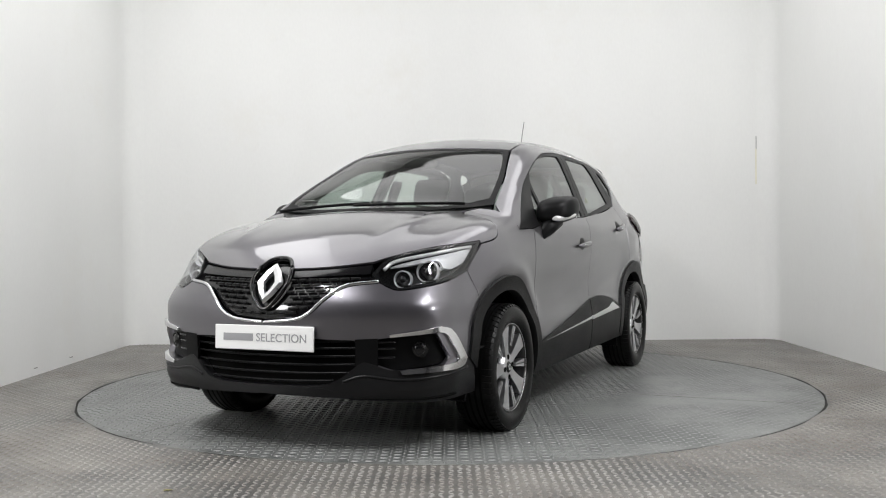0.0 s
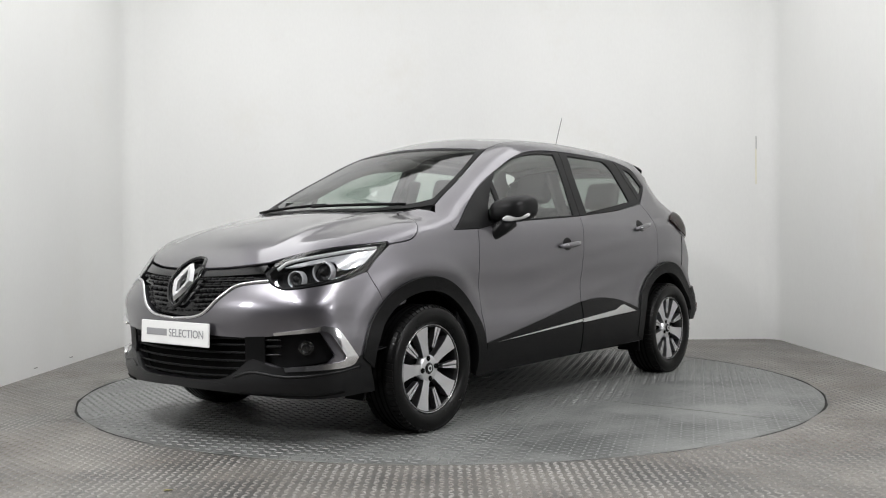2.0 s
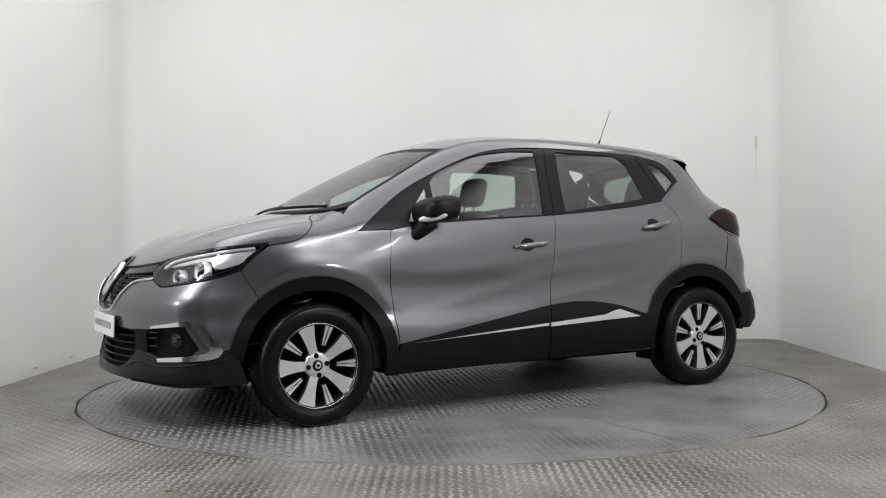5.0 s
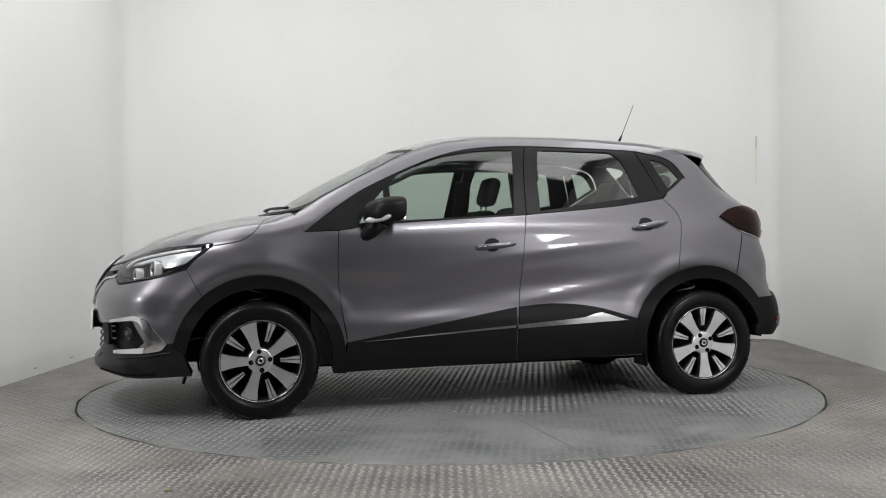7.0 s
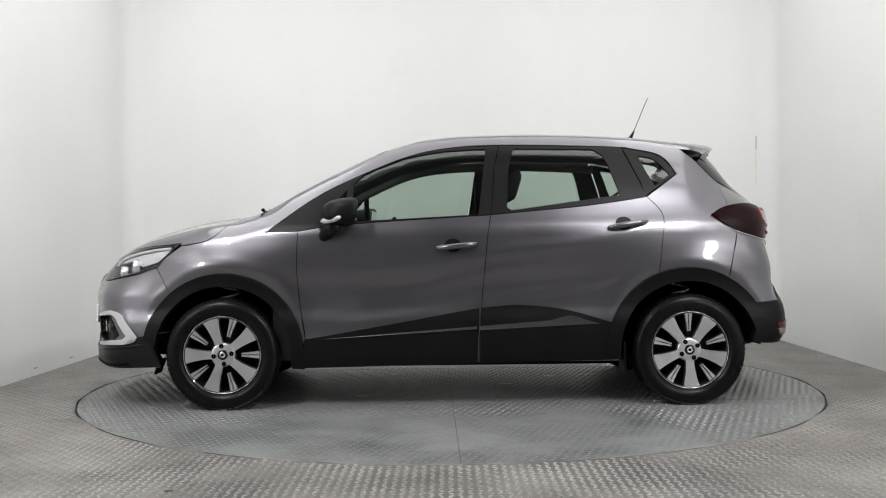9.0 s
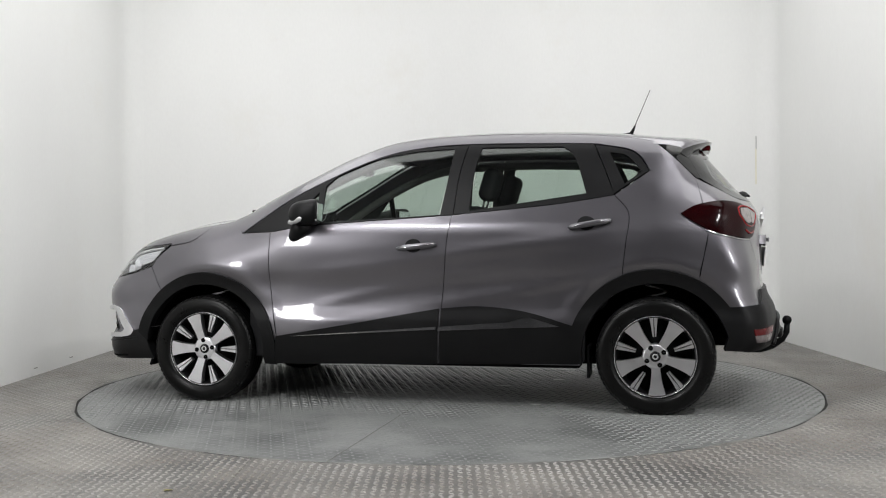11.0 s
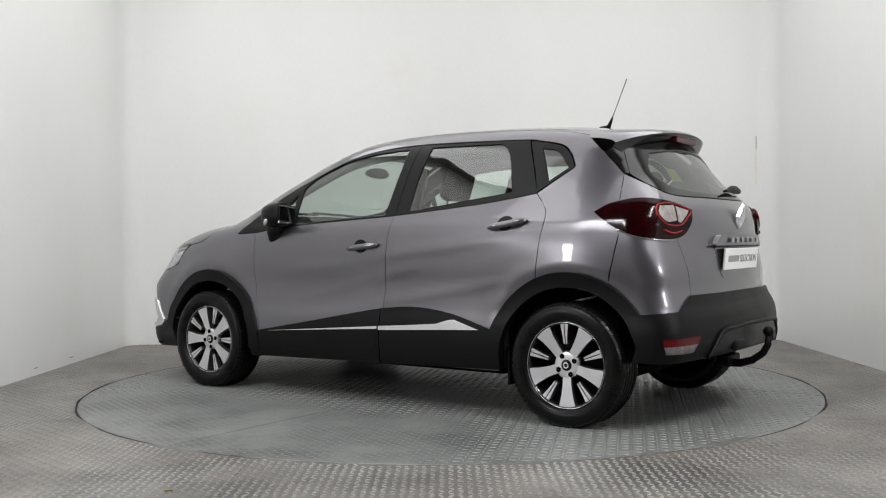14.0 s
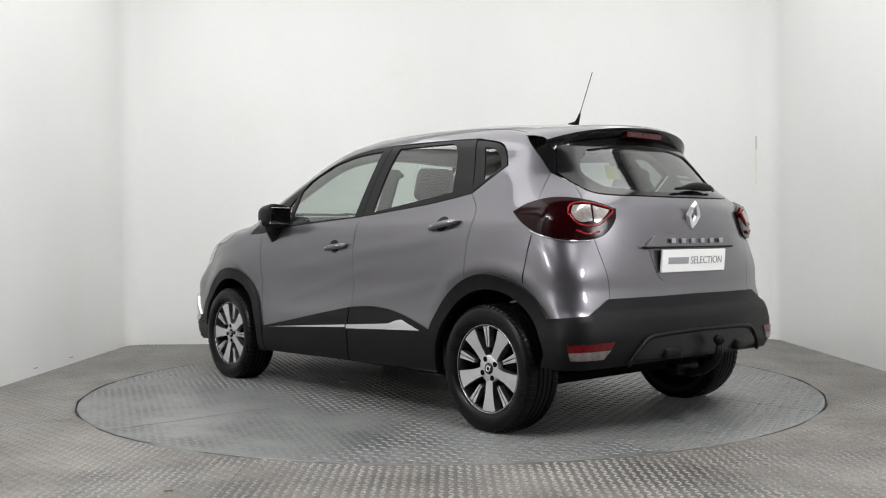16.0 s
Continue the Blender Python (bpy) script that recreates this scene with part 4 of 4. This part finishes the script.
seat("front_seat", .12, .36, .25, 17)
seat("front_seat", .12, -.36, .25, 17)
seat("rear_seat", -.70, 0, .60, 22)
box("parcel_shelf", (-1.62, -.50, .98), (-1.02, .50, 1.0), FABRIC, car, .006)
p, n = on_skin("top", np.array([.96]), np.array([-.50]))
box("sticker", (.93, -.54, float(p[0][2]) - .03), (1.02, -.46, float(p[0][2]) - .028), STICKER, car, 0, "pale tax disc sticker", m=None)


# ---- wheels ----
def spoke_mesh(shape, y0, y1):
    """A flat bar in the wheel's face: (radius, half width) pairs, from depth y0 to y1."""
    v, f = [], []
    for r, w in shape:
        dy = -.012 * (1 - (r - .05) / .16) if r > .05 else -.012
        v += [(r, y1 + dy, -w), (r, y1 + dy, w), (r, y0, w), (r, y0, -w)]
    for i in range(len(shape) - 1):
        a = 4 * i
        f += [(a + j, a + (j + 1) % 4, a + 4 + (j + 1) % 4, a + 4 + j) for j in range(4)]
    f += [(0, 3, 2, 1), tuple(4 * len(shape) - 4 + j for j in range(4))]
    return raw(v, f)


TYRE = lathe_mesh([(.212, -.085), (.225, -.100), (.262, -.108), (.292, -.100), (.306, -.085), (.311, -.060), (.312, 0), (.311, .060), (.306, .085), (.295, .098), (.279, .104), (.262, .106), (.248, .105), (.235, .101), (.224, .094), (.216, .082), (.210, .07)], 96)
BARREL = lathe_mesh([(.213, .086), (.207, .084), (.203, .070), (.195, .03), (.190, -.06), (.212, -.09)], 72)
DISC = lathe_mesh([(.001, .020), (.08, .020), (.13, -.008), (.20, -.02)], 48)
LIP = lathe_mesh([(.2150, .080), (.2150, .085), (.2138, .0868), (.2122, .086), (.2118, .076)], 96)
MARK = lathe_mesh([(.009, .0785), (.011, .0792), (.014, .0792), (.016, .0785)], 24)
BROAD = spoke_mesh([(.02, .018), (.045, .023), (.08, .023), (.12, .027), (.16, .034), (.19, .042), (.2125, .048)], .035, .082)
SLAT = spoke_mesh([(.105, .0035), (.15, .0055), (.19, .0085), (.2120, .0100)], .045, .080)
CAP = lathe_mesh([(.001, .078), (.024, .077), (.028, .073), (.029, .060)], 32)
HUB = lathe_mesh([(.029, .0715), (.056, .0722), (.066, .070), (.070, .04)], 40)
BOLT = lathe_mesh([(.001, .074), (.0095, .0745), (.0120, .0750), (.0130, .0745), (.0130, .06)], 14)


def lug_mesh():
    """Shoulder blocks round the tyre, with sipes between them."""
    v, f = [], []
    for k in range(64):
        for sy in (-1, 1):
            a0, a1, b = 2 * math.pi * (k + .08) / 64, 2 * math.pi * (k + .80) / 64, len(v)
            for a in (a0, a1):
                for r, y in ((.3140, .058), (.3130, .070), (.3085, .088), (.300, .0985), (.292, .095)):
                    v.append((r * math.cos(a + .5 * (.09 - y)), sy * y, r * math.sin(a + .5 * (.09 - y))))
            f += [(b + j, b + j + 1, b + 6 + j, b + 5 + j) for j in range(4)]
            f += [(b, b + 1, b + 2, b + 3, b + 4), (b + 5, b + 6, b + 7, b + 8, b + 9)]
    return raw(v, f)


LUGS = lug_mesh()
for me in (TYRE, BARREL, DISC, LIP, CAP, HUB, BOLT):
    for q in me.polygons:
        q.use_smooth = True
groove = [lathe_mesh([(.3124, y - .005), (.3126, y), (.3124, y + .005)], 72) for y in (-.045, -.015, .015, .045)]
for me, mt in ((TYRE, RUBBER), (BARREL, WHEEL_BLACK), (DISC, SHELL), (LIP, ALLOY), (BROAD, ALLOY), (SLAT, ALLOY), (CAP, PIANO), (HUB, ALLOY), (BOLT, SHELL), (MARK, BADGE), (LUGS, RUBBER)):
    me.materials.append(mt)
for g in groove:
    g.materials.append(SHELL)


def put(name, mesh, parent, m=None):
    ob = new(name, mesh)
    ob.parent = parent
    if m is not None:
        ob.matrix_basis = m
    return ob


def wheel(x, y, spin):
    w = put("wheel", BARREL, car, pose(x, y, HZ, 0, 0, 0 if y > 0 else 180) @ pose(0, 0, 0, 0, spin))
    w["label"] = "machined alloy wheel with black pockets"
    tyre = put("tyre", TYRE, w)
    put("shoulder_tread", LUGS, tyre)["kind"] = "stuff"
    put("brake_disc", DISC, w)
    put("rim_edge", LIP, w)
    put("hub", HUB, w)
    put("cap_mark", MARK, put("centre_cap", CAP, w))
    for g in groove:
        put("tread_groove", g, w)
    for i in range(5):
        put("spoke", BROAD, w, pose(0, 0, 0, 0, 72 * i))
        put("slat", SLAT, w, pose(0, 0, 0, 0, 72 * i + 36 + 3.2))
        put("slat", SLAT, w, pose(0, 0, 0, 0, 72 * i + 36 - 3.2))
    for i in range(4):
        put("bolt", BOLT, w, pose(0, 0, 0, 0, 90 * i + 8) @ Matrix.Translation((.050, 0, 0)))


for y in (.752, -.752):
    wheel(HX, y, 0)
    wheel(-HX, y, 20)


# ---- the studio ----
def stained_material(name, color, dirt, lo=.42, hi=.68, scale=1.5, rough=.42, vary=.16, big=1.6, bump=.35, grain=240, stretch=(1, 1, 1)):
    """A surface with a second colour in patches."""
    m = material(name, color, rough, 0, 0, vary, big, bump, grain, stretch=stretch)
    nodes, links = m.node_tree.nodes, m.node_tree.links
    b = nodes["Principled BSDF"]
    old = b.inputs["Base Color"].links[0].from_socket
    co, n, r, mix = nodes.new("ShaderNodeTexCoord"), nodes.new("ShaderNodeTexNoise"), nodes.new("ShaderNodeValToRGB"), nodes.new("ShaderNodeMix")
    n.inputs["Scale"].default_value, n.inputs["Detail"].default_value, n.inputs["Roughness"].default_value = scale, 9, .72
    links.new(co.outputs["Object"], n.inputs["Vector"])
    r.color_ramp.elements[0].position, r.color_ramp.elements[1].position = lo, hi
    links.new(n.outputs[0], r.inputs[0])
    mix.data_type = "RGBA"
    links.new(r.outputs[0], mix.inputs["Factor"])
    links.new(old, mix.inputs["A"])
    mix.inputs["B"].default_value = (*dirt, 1)
    links.new(mix.outputs["Result"], b.inputs["Base Color"])
    return m


FLOOR = stained_material("painted_tread_plate", (.080, .079, .075), (.210, .196, .175), rough=.38, vary=.28, bump=.6)
TABLE = stained_material("turntable_tread_plate", (.074, .078, .076), (.205, .211, .204), .40, .56, 1.0, rough=.40, vary=.22, bump=.5)
TREADTOP = stained_material("worn_tread_bars", (.275, .279, .274), (.135, .139, .135), .40, .56, 1.0, .36, .3, 2.5, .2, 200)
FLOORBAR = stained_material("scuffed_tread_bars", (.265, .256, .240), (.160, .138, .122), .46, .62, 1.3, .40, .35, 1.8, .2, 200)
WALL = stained_material("white_studio_paint", (.87, .873, .857), (.83, .815, .765), .56, .86, .55, .45, .035, .9, .15, 60, (1, 1, .35))
GREYWALL = material("grey_workshop_wall", (.31, .31, .304), .7, 0, 0, .1, 1.2, .2, 60)
# the gloom of the unlit hall is put into this colour
DARKWALL = material("unlit_hall_tone", (.085, .085, .088), .7, 0, 0, .15, 1.2, .2, 60)
SCUFF = material("dark_scuff", (.12, .12, .11), .7)
PIT = material("dark_gap", (.01, .01, .01), .9)
RADIUS = 2.274


def tread_bars(keep, pitch=.032, turned=0.0, worn=None):
    """Low lozenges set crosswise in turn, as pressed into steel plate; worn gives their height from nothing to one."""
    n = 230
    i, j = np.meshgrid(np.arange(-n, n), np.arange(-n, n), indexing="ij")
    c = np.stack([i.ravel() * pitch, j.ravel() * pitch], -1)
    ct, st = math.cos(radians(turned)), math.sin(radians(turned))
    c = c @ np.array([(ct, st), (-st, ct)])
    flip = ((i + j) % 2).ravel()
    ok = keep(c)
    c, flip = c[ok], flip[ok]
    lx, ly = pitch * .46, pitch * .17
    base = np.array([(-lx, 0), (0, -ly), (lx, 0), (0, ly), (-lx * .55, 0), (0, -ly * .45), (lx * .55, 0), (0, ly * .45)])
    hz = np.array([0, 0, 0, 0, .0034, .0034, .0034, .0034])
    a = np.where(flip, math.pi / 4, -math.pi / 4) + radians(turned)
    x = base[None, :, 0] * np.cos(a)[:, None] - base[None, :, 1] * np.sin(a)[:, None] + c[:, :1]
    y = base[None, :, 0] * np.sin(a)[:, None] + base[None, :, 1] * np.cos(a)[:, None] + c[:, 1:]
    v = np.stack([x, y, hz[None, :] * (np.ones(len(c)) if worn is None else worn(c))[:, None]], -1).reshape(-1, 3)
    f = np.array([(0, 1, 5, 4), (1, 2, 6, 5), (2, 3, 7, 6), (3, 0, 4, 7), (4, 5, 6, 7)])
    faces = (f[None] + 8 * np.arange(len(c))[:, None, None]).reshape(-1, 4)
    mesh = bpy.data.meshes.new("tread")
    mesh.from_pydata(v.tolist(), [], faces.tolist())
    return mesh


W, E_, N, S, H, FRONT = -2.95, 2.99, 2.60, -9.6, 4.1, -3.7
ring = np.array([(RADIUS * 1.005 * math.cos(t), RADIUS * 1.005 * math.sin(t)) for t in np.linspace(0, 2 * math.pi, 180, endpoint=False)])
rect = np.array([(W - .2, S - .2), (E_ + .2, S - .2), (E_ + .2, N + .2), (W - .2, N + .2)])
vs, _, fs, *_ = delaunay([Vector(p) for p in np.vstack([ring, rect])], [(i, (i + 1) % 180) for i in range(180)] + [(180 + i, 180 + (i + 1) % 4) for i in range(4)])
v2 = np.array([tuple(v) for v in vs])
fs = [f for f in fs if np.hypot(*v2[list(f)].mean(0)) > RADIUS * 1.0005 or max(np.hypot(*v2[k]) for k in f) > RADIUS * 1.01]
nv = len(v2)
top = [(x, y, 0) for x, y in v2]
low = [(x, y, -.03) for x, y in ring]
floor = link("floor", raw(top + low, [tuple(f) for f in fs] + [(i, (i + 1) % 180, nv + (i + 1) % 180, nv + i) for i in range(180)]), FLOOR, None, flat=True)
tagged(floor, "grey painted steel tread-plate studio floor", "floor", kind="structure")
tagged(box("floor_base", (W - .2, S - .2, -.25), (E_ + .2, N + .2, -.03), PIT, None, 0), "dark pit below the turntable", "floor", kind="structure")
tagged(link("floor_tread", tread_bars(lambda c: (np.hypot(c[:, 0], c[:, 1]) > RADIUS + .026) & (c[:, 0] > W) & (c[:, 0] < E_) & (c[:, 1] < N) & (c[:, 1] > -4.6), .036), FLOORBAR, None, flat=True), "raised lozenge tread of the floor plates", "tread", kind="stuff")
for a, b in (((-.86, -2.12), (-.86, -4.5)), ((.94, -2.09), (.93, -4.5)), ((-2.0, -1.15), (-2.95, -1.75)), ((1.9, -1.28), (2.99, -1.9))):
    a, b = Vector((*a, .0008)), Vector((*b, .0008))
    mid, d = (a + b) / 2, b - a
    ob = box("floor_joint", (-d.length / 2, -.0025, -.0006), (d.length / 2, .0025, .0006), SCUFF, floor, 0)
    ob.matrix_basis = Matrix.Translation(mid) @ pose(0, 0, 0, 0, 0, math.degrees(math.atan2(d.y, d.x)))

slot = [(r * math.cos(a), r * math.sin(a), -.0025) for r in (RADIUS - .0055, RADIUS * 1.005) for a in np.linspace(0, 2 * math.pi, 180, endpoint=False)]
tagged(link("floor_gap", raw(slot, [(i, 180 + i, 180 + (i + 1) % 180, (i + 1) % 180) for i in range(180)]), PIT, None, flat=True), "narrow dark gap round the turntable", "floor", kind="structure")


def wall(name, a, b, mat, label):
    return tagged(box(name, a, b, mat, None, 0), label, "wall", kind="structure")


back_wall = wall("wall_north", (W - .2, N, -.03), (E_ + .2, N + .2, H), WALL, "white painted studio wall with faint stains")
wall("wall_west", (W - .2, FRONT, -.03), (W, N, H), WALL, "white painted studio wall")
wall("wall_east", (E_, FRONT, -.03), (E_ + .2, N, H), WALL, "white painted studio wall")
# unseen walls round the camera, coloured dark to stand for an unlit hall
wall("wall_west_front", (W - .2, S, -.03), (W, FRONT, H), DARKWALL, "unseen wall beside the camera, coloured dark as unlit")
wall("wall_east_front", (E_, S, -.03), (E_ + .2, FRONT, H), DARKWALL, "unseen wall beside the camera, coloured dark as unlit")
wall("wall_south", (W - .2, S - .2, -.03), (E_ + .2, S, H), DARKWALL, "unseen wall behind the camera, coloured dark as unlit")
tagged(box("ceiling", (W - .2, -2.05, H), (E_ + .2, N + .2, H + .1), GREYWALL, None, 0), "grey studio ceiling", "ceiling", kind="structure")
tagged(box("ceiling_front", (W - .2, S - .2, H), (E_ + .2, -2.05, H + .1), DARKWALL, None, 0), "unseen ceiling behind the camera, coloured dark as unlit", "ceiling", kind="structure")
# coved corners
for x, sx in ((W, 1), (E_, -1)):
    t = np.linspace(0, math.pi / 2, 12)
    r = .16
    v = [(x + sx * (r - r * math.cos(a)), N - r + r * math.sin(a), z) for z in (-.02, H) for a in t]
    tagged(link("corner_cove", raw(v, [(i, i + 1, 13 + i, 12 + i) if sx < 0 else (i + 1, i, 12 + i, 13 + i) for i in range(11)]), WALL), "white coved wall corner", "wall", kind="structure")
# marks on the walls
box("scratch", (2.822, N - .0015, 1.745), (2.828, N + .01, 1.86), SCUFF, back_wall, 0)
box("stain", (2.815, N - .0008, 1.42), (2.829, N + .01, 1.745), material("yellowed_drip", (.80, .78, .66), .5, 0, 0, .1, 8), back_wall, 0)
for y in (-1.1, .55, 1.2):
    box("scuff", (W - .01, y, .05), (W + .0012, y + .06, .055), SCUFF, bpy.data.objects["wall_west"], 0)


def motions():
    spin, carry = [], []
    for k in range(33):
        t = k / 2
        th = 245.84 - 7.198 * t
        c, s = math.cos(radians(th)), math.sin(radians(th))
        ox, oy = -.0232, .0667
        carry.append((t, pose(c * ox - s * oy, s * ox + c * oy, .012, 0, 0, th)))
        spin.append((t, pose(0, 0, 0, 0, 0, th)))
    walk(car, carry)
    walk(turntable, spin)


def painted_over(c):
    """Thick paint has nearly filled the tread on one side of the turntable."""
    wave = .12 * np.sin(3.1 * c[:, 0] + 1) + .10 * np.sin(5.3 * c[:, 0] + 2.1 * c[:, 1])
    d = np.hypot((c[:, 0] - .1) / 1.25, (c[:, 1] - 1.75) / .75) + wave
    return .10 + .90 * ramp(d, .75, 1.2)


disc = lathe_mesh([(.001, 0), (.6, 0), (1.4, 0), (RADIUS - .018, 0), (RADIUS - .012, 0), (RADIUS - .007, -.002), (RADIUS - .006, -.03)], 180)
dv = [(v.co.x, v.co.z, v.co.y) for v in disc.vertices]
turntable = tagged(link("turntable", raw(dv, [tuple(p.vertices)[::-1] for p in disc.polygons]), TABLE, None, flat=True), "round steel tread-plate turntable flush with the floor", "turntable")
tread = tagged(link("turntable_tread", tread_bars(lambda c: np.hypot(c[:, 0], c[:, 1]) < RADIUS - .024, .041, -20.8, painted_over), TREADTOP, turntable, flat=True), "raised lozenge tread", kind="stuff")
for k, (a, off) in enumerate(((0, 0.75), (0, -.75), (90, 0))):
    half = math.sqrt((RADIUS - .01) ** 2 - off * off)
    ob = box("plate_joint", (-half, -.002, -.0005), (half, .002, .0012), SCUFF, turntable, 0)
    ob.matrix_basis = pose(0, 0, 0, 0, 0, a) @ Matrix.Translation((0, off, 0))
random.seed(4)
for x, y, w in ((0.54, 0.47, 0.06), (0.38, -0.47, 0.05), (-0.36, 0.03, 0.07), (-0.67, -0.29, 0.06), (-0.66, 0.70, 0.04), (-0.95, -0.35, 0.07)):
    bm = bmesh.new()
    pts = [bm.verts.new((x + w * (random.uniform(.5, 1) * math.cos(t)), y + .35 * w * random.uniform(.5, 1) * math.sin(t), .0024)) for t in np.linspace(0, 2 * math.pi, 11)[:-1]]
    bm.faces.new(pts)
    part("paint_chip", bm, STICKER, turntable, "pale paint mark")

# a fallen leaf on the floor
bm = bmesh.new()
leaf_rim = [bm.verts.new((.018 * math.cos(a), .008 * math.sin(a) * (1 + .3 * math.cos(3 * a)), .004 + .003 * abs(math.sin(a)))) for a in np.linspace(0, 2 * math.pi, 13)[:-1]]
stem = bm.verts.new((0, 0, .0022))
for i in range(12):
    bm.faces.new((stem, leaf_rim[i], leaf_rim[(i + 1) % 12]))
leaf = tagged(part("leaf", bm, DRYLEAF, None), "small dry yellow leaf lying on the tread floor", "leaf")
leaf.matrix_basis = pose(-1.06, -2.67, 0, 0, 0, 12)

# light panels added over and beside the car to brighten the walls, tubes before it, upright soft lights in the front
# corners; all unseen
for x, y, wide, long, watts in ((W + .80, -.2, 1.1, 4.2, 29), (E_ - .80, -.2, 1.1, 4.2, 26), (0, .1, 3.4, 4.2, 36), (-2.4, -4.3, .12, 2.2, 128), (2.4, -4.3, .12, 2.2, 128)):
    tagged(box("unseen_ceiling_light", (x - wide / 2 - .03, y - long / 2, H - .07), (x + wide / 2 + .03, y + long / 2, H), WHITE, None, .01), "long white light panel added on the unseen ceiling", "lamp", "ceiling lights")
    area_lamp("unseen_ceiling_glow", pose(x, y, H - .08), wide, long - .1, watts)
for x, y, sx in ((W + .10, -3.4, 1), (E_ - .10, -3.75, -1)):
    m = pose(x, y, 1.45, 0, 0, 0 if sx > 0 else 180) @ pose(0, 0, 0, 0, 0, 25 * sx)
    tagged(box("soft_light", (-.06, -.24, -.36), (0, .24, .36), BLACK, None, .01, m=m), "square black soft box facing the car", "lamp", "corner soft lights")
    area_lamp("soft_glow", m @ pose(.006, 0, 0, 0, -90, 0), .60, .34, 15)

motions()
